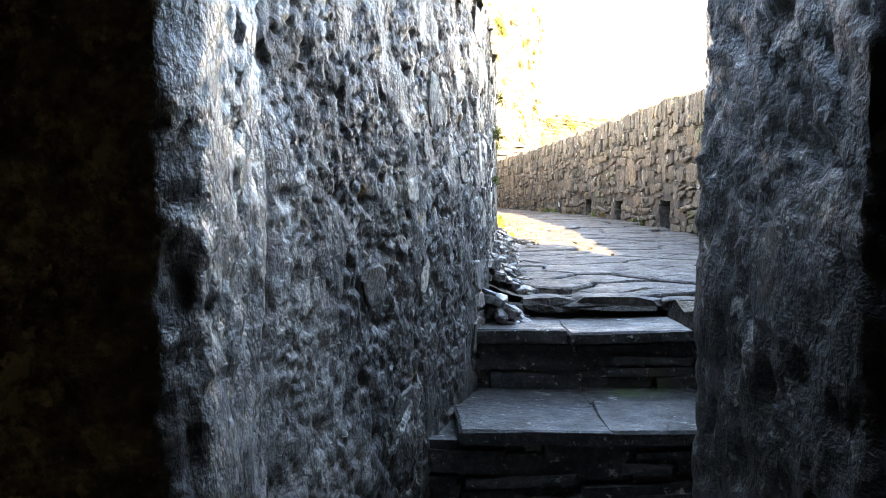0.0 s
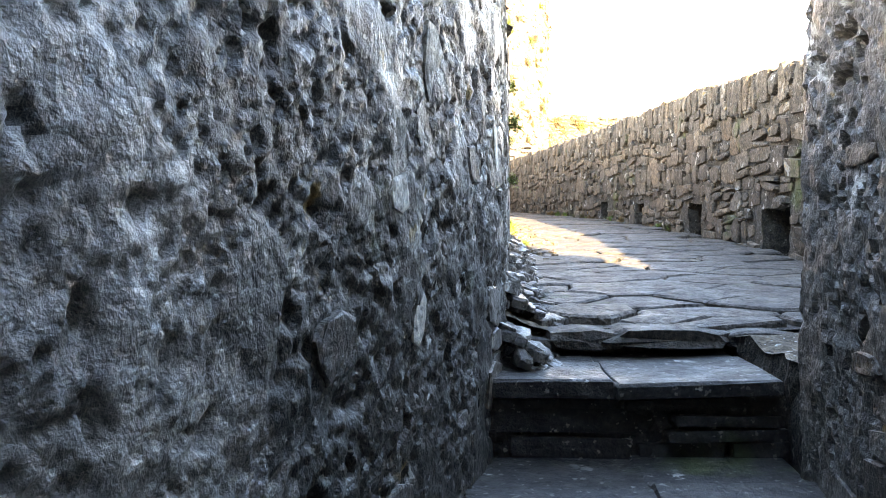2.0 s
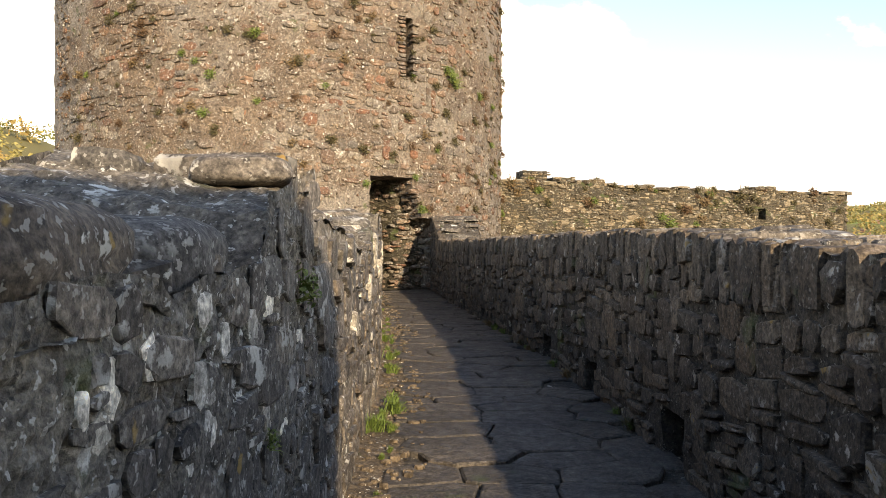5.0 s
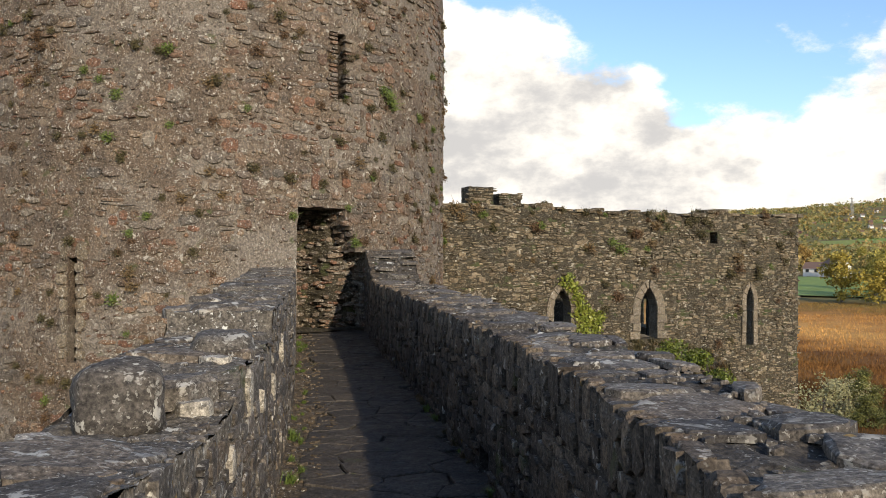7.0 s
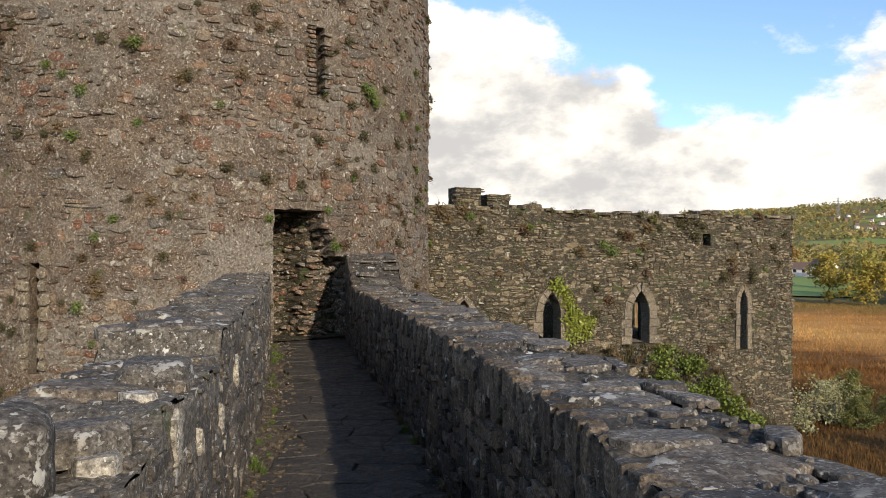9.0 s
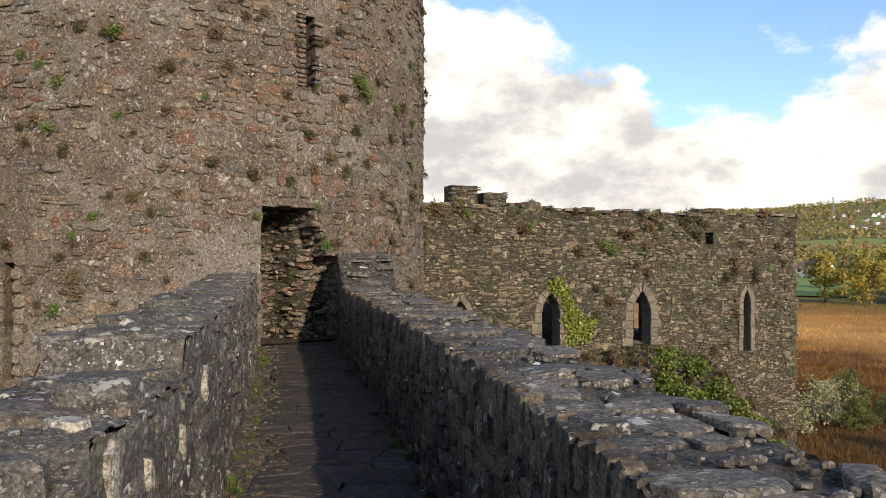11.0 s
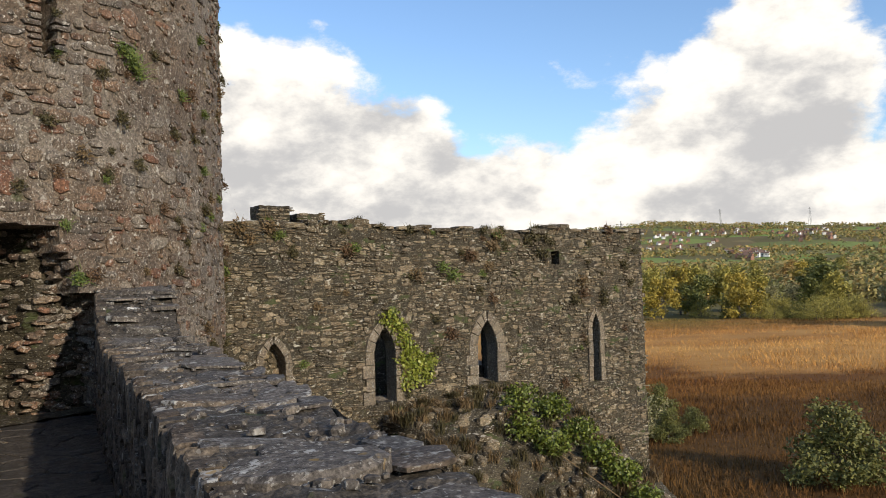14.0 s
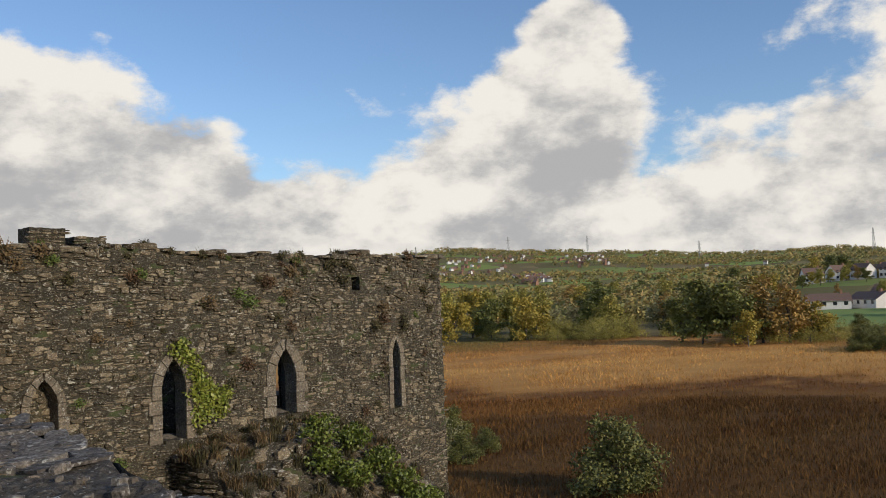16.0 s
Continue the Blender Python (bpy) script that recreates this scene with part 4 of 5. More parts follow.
for k in range(46):
    z = .2 + 2.0 * k / 46
    dd = rng.uniform(-.5, 0)
    u = door_right(z) - .02 + .05 * rng.random()
    pos, t, n = ring.at(u)
    st.append(frame_matrix(ring.place(u, dd, z), n, Vector((0, 0, 1)), -t, rng.uniform(.12, .3), rng.uniform(.05, .13), rng.uniform(.03, .10), rng.uniform(-.2, .2)))
stones(recess, st, M_tower, (0, 18, 1), 60)
# dressed edges of the arrow slits
for (c, w, z0, z1), mat in zip(SLITS, (M_tower, M_dressed)):
    # near-black panel: the slit's inner darkness is put into its colour
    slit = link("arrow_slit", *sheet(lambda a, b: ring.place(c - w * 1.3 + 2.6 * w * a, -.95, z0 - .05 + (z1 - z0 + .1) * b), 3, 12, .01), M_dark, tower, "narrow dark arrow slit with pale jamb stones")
    z, st = z0, []
    while z < z1:
        h = rng.uniform(.05, .09) if mat is M_tower else rng.uniform(.16, .34)
        for s in (-1, 1):
            if s > 0 and rng.random() < .35 and mat is M_tower:
                continue
            ww = rng.uniform(.10, .22)
            u = c + s * (w * .75 + ww / 2)
            pos, t, n = ring.at(u)
            st.append(frame_matrix(ring.place(u, 0, z + h / 2), t, Vector((0, 0, 1)), n, ww, h - .01, .05, 0))
        z += h
    stones(slit, st, mat, (0, 18, 4), 60, "flat", "jamb_stone")

# ---- the ruined hall ----
HU = Vector((1, .33, 0)).normalized()
HP = Vector((6.7, 24.05, 0))
H0, H1 = -7.0, 6.30
run_h = Run([tuple(HP + HU * H0)[:2], tuple(HP + HU * H1)[:2]], -1)
hall_top_u = lerp_table([(-7, 2.5), (-2.3, 2.53), (-1.9, 2.60), (-1.2, 2.46), (0, 2.47), (2.8, 2.42), (3.2, 2.52), (3.6, 2.56), (4.2, 2.44), (6.3, 2.47)])
WINDOWS = [(-3.50, .21, -.75, .12, .50, .14), (-1.24, .23, -.80, .18, .62, .20), (1.28, .25, -.69, .12, .60, .24), (4.56, .12, -.98, .25, .57, .15)]


def hall_top(u):
    return hall_top_u(u + H0) + .02 * noise.noise((u * 4, 1, 7)) + .03 * round(1.5 * noise.noise((u * 1.7, 3, 3)))


def arch_half(z, hw, spring, apex):
    """Half the width of a pointed opening at a height."""
    if z <= spring:
        return hw
    k = (z - spring) / (apex - spring)
    return hw * max(0.0, 1 - k ** 1.8)


def hall_hole(u, z):
    u += H0
    for c, hw, sill, spring, apex, _ in WINDOWS:
        if sill < z < apex and abs(u - c) < arch_half(z, hw, spring, apex) + .02:
            return True
    return 3.22 < u < 3.50 and 1.70 < z < 1.98


def hall_splay(u):
    """The openings widen towards the inside."""
    for c, hw, *_ in WINDOWS:
        if abs(u + H0 - c) < hw + .1:
            return .34 * max(-1, min(1, (u + H0 - c) / hw))
    return 0.0


def hall_hole_inside(u, z):
    u += H0
    return any(sill < z < apex and abs(u - c) < arch_half(z, hw, spring, apex) + .34 for c, hw, sill, spring, apex, _ in WINDOWS)


hall = thing("ruined_hall", "roofless hall of dark lichened rubble with pointed windows", "ruin")
hw = link("wall", *join(face_grid(run_h, 0, run_h.length, lambda u: -4.6, hall_top, .06, .03, hall_hole, .85, scale=4, splay=hall_splay),
                        sheet(lambda a, b: run_h.place(a * run_h.length, -.03 + .03 * (1 - b), -4.6 - 7 * b), 60, 20, .03, 4),
                        sheet(lambda a, b: run_h.place(a * run_h.length, -.9 * b, hall_top(a * run_h.length) - .01), 220, 10, .03, 5),
                        sheet(lambda a, b: run_h.place(run_h.length, -.9 * a, hall_top(run_h.length) - 14 * b), 8, 60, .03, 4)), M_hall_mortar, hall)
rear = link("wall", *face_grid(run_h, 0, run_h.length, lambda u: -11.5, hall_top, .09, 0.01, hall_hole_inside, 0, d0=-.86), M_hall_mortar, hall)


def hall_skip(u, z, w, h):
    if any(hall_hole(u + a * w * .5, z + b * h * .5) for a in (-1, 0, 1) for b in (-1, 0, 1)):
        return True
    for c, hh, sill, spring, apex, rim in WINDOWS:
        if sill - .1 < z < apex + rim * .6 and abs(u + H0 - c) < arch_half(z, hh, spring, apex) + rim * .8:
            return True
    return False


st = lay(run_h, .5, run_h.length, lambda u: -4.5, hall_top, lambda r: (.045, .10), lambda r: (.06, .26), random.Random(31), .010, (.004, .036), hall_skip, spin=.13, keep=.82, wave=.14)
stones(hw, st, M_hall, tuple(HP + HU * 1.5), 300, "flat")
st = []
u = .5
while u < run_h.length:
    w = rng.uniform(.18, .5)
    p = run_h.place(u + w / 2, -rng.uniform(.05, .2), hall_top(u + w / 2) + .02)
    st.append(frame_matrix(p, HU, Vector((0, 0, 1)).cross(HU), Vector((0, 0, 1)), w - .02, .4, rng.uniform(.02, .06), rng.uniform(-.1, .1)))
    u += w
stones(hw, st, M_hall, tuple(HP + HU * 3 + Vector((0, 0, 2.5))), 80, "flat", "capping_stone")


def window_surround(c, hw_, sill, spring, apex, rim, owner):
    """Dressed blocks up both jambs and round the pointed head."""
    win = link("window", *sheet(lambda a, b: run_h.place(c - H0 - hw_ * .98 + 1.96 * hw_ * a, -.2 - .3 * b, sill + .015 + .05 * b), 4, 4, .004), M_dressed, owner, "pointed lancet window with pale dressed stone surround")
    for s in (-1, 1):
        marks = [sill + (spring - sill) * k / 4 for k in range(5)] + [spring + (apex - spring) * k for k in (.34, .66, .88, 1.0)]
        for k, (z0, z1) in enumerate(zip(marks, marks[1:])):
            i0, i1 = arch_half(z0, hw_, spring, apex), arch_half(z1, hw_, spring, apex)
            big = rim * (1.35 if k < 4 and k % 2 == 0 and hw_ > .15 else 1.0)
            if k < 4:
                q = [(i0, z0), (i0 + big, z0), (i1 + big, z1), (i1, z1)]
            else:
                def out(ii, zz):
                    kk = (zz - spring) / (apex - spring)
                    return (ii + rim * math.cos(kk * 1.35), zz + rim * .85 * math.sin(kk * 1.45))
                q = [(i0, z0), out(i0, z0), out(i1, z1), (i1, z1)]
            cu, cz = sum(a for a, _ in q) / 4, sum(b for _, b in q) / 4
            q2 = [(cu + (a - cu) * .96, cz + (b - cz) * .965) for a, b in q]
            q3 = [(cu + (a - cu) * .90, cz + (b - cz) * .92) for a, b in q]
            jit = rng.uniform(-.008, .01)
            verts = [run_h.place(c - H0 + s * a, -.30, b) for a, b in q2] + [run_h.place(c - H0 + s * a, .025 + jit, b) for a, b in q2] + [run_h.place(c - H0 + s * a, .042 + jit, b) for a, b in q3]
            faces = [(8, 9, 10, 11)] + [(j, (j + 1) % 4, 4 + (j + 1) % 4, 4 + j) for j in range(4)] + [(4 + j, 4 + (j + 1) % 4, 8 + (j + 1) % 4, 8 + j) for j in range(4)]
            link("dressed_stone", verts, faces, M_dressed, win)


for w in WINDOWS:
    window_surround(*w, hall)

blocking = link("blocking", *sheet(lambda a, b: run_h.place(-3.5 - H0 - .3 + .6 * a, -.24, -.9 + 1.5 * b), 12, 24, .03), M_hall_mortar, hall, "rough stone blocking of a window")
st = lay(run_h, -3.5 - H0 - .24, -3.5 - H0 + .24, lambda u: -.9, lambda u: .55, lambda r: (.07, .16), lambda r: (.1, .25), rng, .012, (.01, .03), d0=-.24)
stones(blocking, st, M_hall, tuple(HP), 60, "flat")

# rear range of the hall, with two stumps of battlement
rear_range = thing("rear_wall", "far wall of the hall with two broken merlons", "wall", kind="structure")
run_b = Run([tuple(HP + HU * -9 - HU.cross(Vector((0, 0, 1))) * 8)[:2], tuple(HP + HU * 6.3 - HU.cross(Vector((0, 0, 1))) * 8)[:2]], -1)

link("wall", *join(face_grid(run_b, 0, run_b.length, lambda u: -11.5, lambda u: 2.6, .14, .03), sheet(lambda a, b: run_b.place(a * run_b.length, -.6 * b, 2.6), 100, 4, .03)), M_hall_mortar, rear_range)
for t_u, w, z1 in ((9.52, .92, 3.62), (10.62, .82, 3.42)):
    m = link("merlon", *join(sheet(lambda a, b: run_b.place(t_u - w / 2 + w * a, 0.01, 2.5 + (z1 - 2.5) * b), 12, 12, .02), sheet(lambda a, b: run_b.place(t_u - w / 2 + w * a, .01 - .6 * b, z1), 12, 8, .02),
                             sheet(lambda a, b: run_b.place(t_u - w / 2, .01 - .6 * a, 2.5 + (z1 - 2.5) * b), 8, 12, .02), sheet(lambda a, b: run_b.place(t_u + w / 2, .01 - .6 * a, 2.5 + (z1 - 2.5) * b), 8, 12, .02)), M_hall_mortar, rear_range)
    st = lay(run_b, t_u - w / 2, t_u + w / 2, lambda u: 2.5, lambda u: z1 + .04, lambda r: (.08, .14), lambda r: (.15, .35), rng, .015, (.02, .05), d0=.01)
    stones(m, st, M_hall, (4, 31, 3), 60)

# ruined cross-wall against the hall
HN = Vector((HU.y, -HU.x, 0))


def hall_pt(u, s, z):
    p = HP + HU * u + HN * s
    return Vector((p.x, p.y, z))


run_e = Run([tuple(hall_pt(5.5, s, 0))[:2] for s in (-.86, -8)], 1)
link("wall", *join(face_grid(run_e, 0, run_e.length, lambda u: -11.5, lambda u: 2.3, .12, .03, lambda u, z: 4.3 < u < 5.9 and -1.1 < z < .6, .8), sheet(lambda a, b: run_e.place(a * run_e.length, -.8 * b, 2.3), 50, 4, .03)), M_hall_mortar, hall, "end wall of the hall with a window opening")


def mass_z(u, s):
    z = -.86 - .10 * max(0, .6 - u) - .25 * max(0, u - 1.6)
    z -= .80 * max(0, s - 1.5) + .30 * max(0, s - .7) * max(0, .9 - u)
    return z + .10 * noise.noise((u * 2.3, s * 2.3, 4))


mass = thing("ruined_cross_wall", "broken stump of rubble cross-wall overgrown with ivy and grass", "ruin")
U0, U1, S1 = -1.30, 1.75, 4.6
body = link("core", *join(sheet(lambda a, b: hall_pt(U0 + .9 * max(0, b * S1 - .8) * .35 + (U1 - U0) * a, b * S1, mass_z(U0 + (U1 - U0) * a, b * S1)), 60, 80, .06, 3),
                          sheet(lambda a, b: hall_pt(U0 + .9 * max(0, a * S1 - .8) * .35, a * S1, mass_z(U0, a * S1) - b * 8), 60, 60, .05, 3),
                          sheet(lambda a, b: hall_pt(U0 + .315 * (S1 - .8) + (U1 - U0) * a, S1, mass_z(U0 + (U1 - U0) * a, S1) - b * 8), 40, 40, .05, 3)), M_hall_mortar, mass)
run_m = Run([tuple(hall_pt(U0 + .315 * max(0, s - .8), s, 0))[:2] for s in (0, .8, 2, 3.5, S1)], -1)
st = lay(run_m, 0, run_m.length, lambda u: -5, lambda u: mass_z(U0, u) - .02, lambda r: (.05, .11), lambda r: (.12, .4), rng, .014, (.015, .06), keep=.9)
for k in range(190):
    a, b = rng.random(), rng.random()
    s = b * S1
    uu = U0 + .315 * max(0, s - .8) + (U1 - U0) * a
    n = (Vector((0, 0, 1)) + HN * .5 * (s > 1.6) + Vector((rng.uniform(-.3, .3), rng.uniform(-.3, .3), 0))).normalized()
    t = (HU - n * HU.dot(n)).normalized()
    st.append(frame_matrix(hall_pt(uu, s, mass_z(U0 + (U1 - U0) * a, s)), t, n.cross(t), n, rng.uniform(.12, .35), rng.uniform(.1, .25), rng.uniform(.03, .10), rng.uniform(-.5, .5)))
stones(body, st, M_hall, tuple(hall_pt(0, 2, -1)), 300)


# ---- land ----
MARSH = -11.0


hill_height = lerp_table([(-180, 120), (10, 125), (24, 134), (33, 158), (41, 142), (50, 106), (61, 88), (75, 95), (180, 130)])


def land(x, y):
    """Height of the ground: a flat marsh, rising fields and low hills."""
    r, az = math.hypot(x, y), math.degrees(math.atan2(x, y))
    z = MARSH
    far = max(0.0, r - 260)
    z += 6 * (1 - math.exp(-far / 160))
    k = min(1.0, max(0.0, (r - 700) / 2600))
    hills = hill_height(az) + 10 * noise.noise((az * .2, 2, 1)) + 5 * noise.noise((az * .7, 8, 1))
    z += k * k * (3 - 2 * k) * hills
    z += 10 * noise.noise((x * .0035, y * .0035, 2)) * min(1, far / 500)
    # shelf with the houses
    k = min(1.0, max(0.0, (r - 310) / 90))
    z += 6 * k * k * (3 - 2 * k) * math.exp(-((az - 60) / 9) ** 2)
    # wooded rise beyond the tower
    d = ((az + 30) / 16) ** 2 + ((r - 420) / 190) ** 2
    z += 62 * math.exp(-d)
    return z


def marsh_colour(nt):
    """Belts of sedge, reed and bog growth out from the walls, broken by patches; sun and cloud shade are put into their
    colour.
    """
    N, L = nt.nodes.new, nt.links.new
    geo, ln = N("ShaderNodeNewGeometry"), N("ShaderNodeVectorMath")
    ln.operation = "LENGTH"
    L(geo.outputs["Position"], ln.inputs[0])

    def patches(sc, detail, squash, amount):
        mp, n, m = N("ShaderNodeMapping"), N("ShaderNodeTexNoise"), N("ShaderNodeMath")
        mp.inputs["Scale"].default_value = squash
        n.inputs["Scale"].default_value, n.inputs["Detail"].default_value = sc, detail
        L(geo.outputs["Position"], mp.inputs[0]), L(mp.outputs[0], n.inputs["Vector"])
        m.operation = "MULTIPLY_ADD"
        m.inputs[1].default_value, m.inputs[2].default_value = amount, -amount / 2
        L(n.outputs["Fac"], m.inputs[0])
        return m.outputs[0]

    total = ln.outputs["Value"]
    for extra in (patches(.016, 5, (1, 1.6, 0), 150), patches(.11, 5, (1, 1.6, 0), 46)):
        m = N("ShaderNodeMath")
        m.operation = "ADD"
        L(total, m.inputs[0]), L(extra, m.inputs[1])
        total = m.outputs[0]
    scale, ramp = N("ShaderNodeMapRange"), N("ShaderNodeValToRGB")
    scale.inputs[1].default_value, scale.inputs[2].default_value = 30, 230
    L(total, scale.inputs[0]), L(scale.outputs[0], ramp.inputs[0])
    # low stops also paint cloud shade, the golden middle ones sunlight
    stops = [(0, (.06, .048, .02)), (.14, (.12, .066, .024)), (.24, (.10, .05, .018)), (.33, (.20, .10, .032)), (.40, (.15, .068, .024)), (.48, (.40, .205, .065)), (.62, (.54, .31, .105)), (.74, (.42, .215, .07)), (.84, (.27, .15, .05)), (1, (.17, .14, .045))]
    e = ramp.color_ramp.elements
    while len(e) < len(stops):
        e.new(.5)
    for i, (p, c) in enumerate(stops):
        e[i].position, e[i].color = p, (*c, 1)
    return ramp.outputs[0]


def reed_material(name):
    """Dry blades that take the colour of their belt of the marsh."""
    m = bpy.data.materials.new(name)
    m.use_nodes = True
    nt = m.node_tree
    bs = nt.nodes["Principled BSDF"]
    N, L = nt.nodes.new, nt.links.new
    geo, mr, mix = N("ShaderNodeNewGeometry"), N("ShaderNodeMapRange"), N("ShaderNodeMix")
    mr.inputs[3].default_value, mr.inputs[4].default_value = .75, 1.45
    L(geo.outputs["Random Per Island"], mr.inputs[0])
    mix.data_type, mix.blend_type = "RGBA", "MULTIPLY"
    mix.inputs["Factor"].default_value = 1
    L(marsh_colour(nt), mix.inputs["A"]), L(mr.outputs[0], mix.inputs["B"])
    L(mix.outputs["Result"], bs.inputs["Base Color"])
    bs.inputs["Roughness"].default_value, bs.inputs["Specular IOR Level"].default_value = .9, .1
    return m


def build_ground():
    verts, faces = [(0, 0, MARSH)], []
    radii = [4 * 1.075 ** k for k in range(97)]
    radii = [r for r in radii if r < 4400] + [4400]
    na = 180
    for r in radii:
        for k in range(na):
            a = 2 * math.pi * k / na
            x, y = r * math.sin(a), r * math.cos(a)
            verts.append((x, y, land(x, y) + (.25 * noise.noise((x * .08, y * .08, 1)) if r > 30 else 0)))
    for k in range(na):
        faces.append((0, 1 + (k + 1) % na, 1 + k))
    for i in range(len(radii) - 1):
        for k in range(na):
            a, b = 1 + i * na + k, 1 + i * na + (k + 1) % na
            faces.append((a, b, b + na, a + na))
    m = bpy.data.materials.new("land")
    m.use_nodes = True
    nt = m.node_tree
    bs = nt.nodes["Principled BSDF"]
    N, L = nt.nodes.new, nt.links.new
    geo = N("ShaderNodeNewGeometry")

    def tex(sc, detail=6, squash=(1, 1, 0)):
        mp, n = N("ShaderNodeMapping"), N("ShaderNodeTexNoise")
        mp.inputs["Scale"].default_value = squash
        n.inputs["Scale"].default_value, n.inputs["Detail"].default_value = sc, detail
        L(geo.outputs["Position"], mp.inputs[0]), L(mp.outputs[0], n.inputs["Vector"])
        return n.outputs["Fac"]

    def ramp(src, *stops):
        r = N("ShaderNodeValToRGB")
        e = r.color_ramp.elements
        while len(e) < len(stops):
            e.new(.5)
        for i, (p, c) in enumerate(stops):
            e[i].position, e[i].color = p, (*c, 1)
        L(src, r.inputs[0])
        return r.outputs[0]

    def blend(f, a, b):
        n = N("ShaderNodeMix")
        n.data_type = "RGBA"
        L(f, n.inputs["Factor"]), L(a, n.inputs["A"]), L(b, n.inputs["B"])
        return n.outputs["Result"]

    ln = N("ShaderNodeVectorMath")
    ln.operation = "LENGTH"
    L(geo.outputs["Position"], ln.inputs[0])
    reach = N("ShaderNodeMapRange")
    reach.inputs[1].default_value, reach.inputs[2].default_value = 205, 250
    L(ln.outputs["Value"], reach.inputs[0])
    reeds = marsh_colour(nt)
    vor = N("ShaderNodeTexVoronoi")
    vor.inputs["Scale"].default_value = .0085
    L(geo.outputs["Position"], vor.inputs["Vector"])
    sepc = N("ShaderNodeSeparateColor")
    L(vor.outputs["Color"], sepc.inputs[0])
    fields = ramp(sepc.outputs[0], (.0, (.15, .13, .06)), (.4, (.17, .155, .065)), (.6, (.20, .26, .07)), (.74, (.22, .30, .08)), (.8, (.24, .19, .09)), (1.0, (.16, .13, .065)))
    L(blend(reach.outputs[0], reeds, fields), bs.inputs["Base Color"])
    bs.inputs["Roughness"].default_value, bs.inputs["Specular IOR Level"].default_value = .95, .08
    bp = N("ShaderNodeBump")
    bp.inputs["Strength"].default_value, bp.inputs["Distance"].default_value = .4, .5
    L(tex(.7, 8), bp.inputs["Height"]), L(bp.outputs[0], bs.inputs["Normal"])
    g = link("ground", verts, faces, m, smooth=True)
    tagged(g, "reed marsh in rusty autumn colour with green fields and hills beyond", "ground", kind="structure")


build_ground()


def meadow(name, label, az0, az1, r0, r1):
    """A mown green field laid over the land."""
    def corner(a, b):
        az, r = radians(az0 + (az1 - az0) * a), r0 + (r1 - r0) * b
        x, y = 1.5 + r * math.sin(az), 8.9 + r * math.cos(az)
        return (x, y, land(x, y) + .45)
    ob = link(name, *sheet(corner, 16, 12, .05, .2), plain(name, (.10, .17, .03), (.19, .27, .055), .12, .9, .2), smooth=True)
    tagged(ob, label, "field", kind="structure")


meadow("meadow", "bright green pasture beyond the marsh", 27.5, 33.0, 232, 330)
meadow("playing_field", "bright green playing field by the bungalows", 57.2, 63.5, 222, 297)


# ---- plants ----
def leaf_cloud(n, spread, size, r, lift=0.0, droop=0.0):
    """Many small leaves about the origin."""
    verts, faces = [], []
    for _ in range(n):
        d = Vector((r.gauss(0, 1), r.gauss(0, 1), r.gauss(0, 1))).normalized() * r.random() ** .5
        c = Vector((d.x * spread[0], d.y * spread[1], d.z * spread[2] + lift))
        a = Vector((r.gauss(0, 1), r.gauss(0, 1), r.gauss(0, .6) - droop)).normalized()
        b = a.cross(Vector((r.gauss(0, 1), r.gauss(0, 1), r.gauss(0, 1)))).normalized()
        s = size * r.uniform(.6, 1.4)
        k = len(verts)
        verts += [c, c + a * s * .5 + b * s * .33, c + a * s, c + a * s * .5 - b * s * .33]
        faces.append((k, k + 1, k + 2, k + 3))
    return verts, faces


def tuft(n, length, r, spread=.6):
    """Arching blades from one root; z is out of the wall or up."""
    verts, faces = [], []
    for _ in range(n):
        a = r.uniform(0, 2 * math.pi)
        out = Vector((math.cos(a), math.sin(a), 0)) * r.uniform(.1, spread)
        l = length * r.uniform(.5, 1.2)
        root = Vector((r.gauss(0, .03), r.gauss(0, .03), -.02))
        mid = root + (out * .5 + Vector((0, 0, .6))) * l
        tip = root + (out * 1.2 + Vector((0, 0, .8))) * l
        side = Vector((-out.y, out.x, 0)).normalized() * l * .026
        k = len(verts)
        verts += [root - side * .6, root + side * .6, mid + side, mid - side, tip]
        faces += [(k, k + 1, k + 2, k + 3), (k + 3, k + 2, k + 4)]
    return verts, faces


pr = random.Random(77)


def plant_kinds(name, make, mats, count):
    out = []
    for i in range(count):
        me = bpy.data.meshes.new(name)
        v, f = make(i)
        me.from_pydata([tuple(p) for p in v], [], f)
        me.materials.append(mats[i % len(mats)])
        out.append(me)
    return out


FERNS = plant_kinds("wall_fern", lambda i: join(tuft(40, .11, pr, 1.2), leaf_cloud(130, (.085, .075, .05), .026, pr, .045)), (M_fern, M_sere, M_dry, M_sere, M_rust), 10)
GRASSES = plant_kinds("grass_tuft", lambda i: tuft(80, .16, pr, .75), (M_grass, M_sere, M_dry), 6)


def plant(meshes, name, place, n, size, label, category, group):
    up = n.normalized()
    t = up.orthogonal().normalized()
    ob = new(name, pr.choice(meshes))
    ob.matrix_basis = frame_matrix(place, t, up.cross(t), up, size, size, size, pr.uniform(0, 6.28))
    return tagged(ob, label, category, group)


FERN_LABEL = "small fern rooted in the wall's joints"
for k in range(240):
    u, z = tower_u(pr.uniform(-140, 5)), pr.uniform(-1.2, 6.3)
    if tower_hole(u, z):
        continue
    n = ring.at(u)[2]
    plant(FERNS, "wall_fern", ring.place(u, 0, z), n * .8 + Vector((0, 0, .35)), pr.uniform(.6, 1.4), FERN_LABEL, "fern", "ferns on the tower")
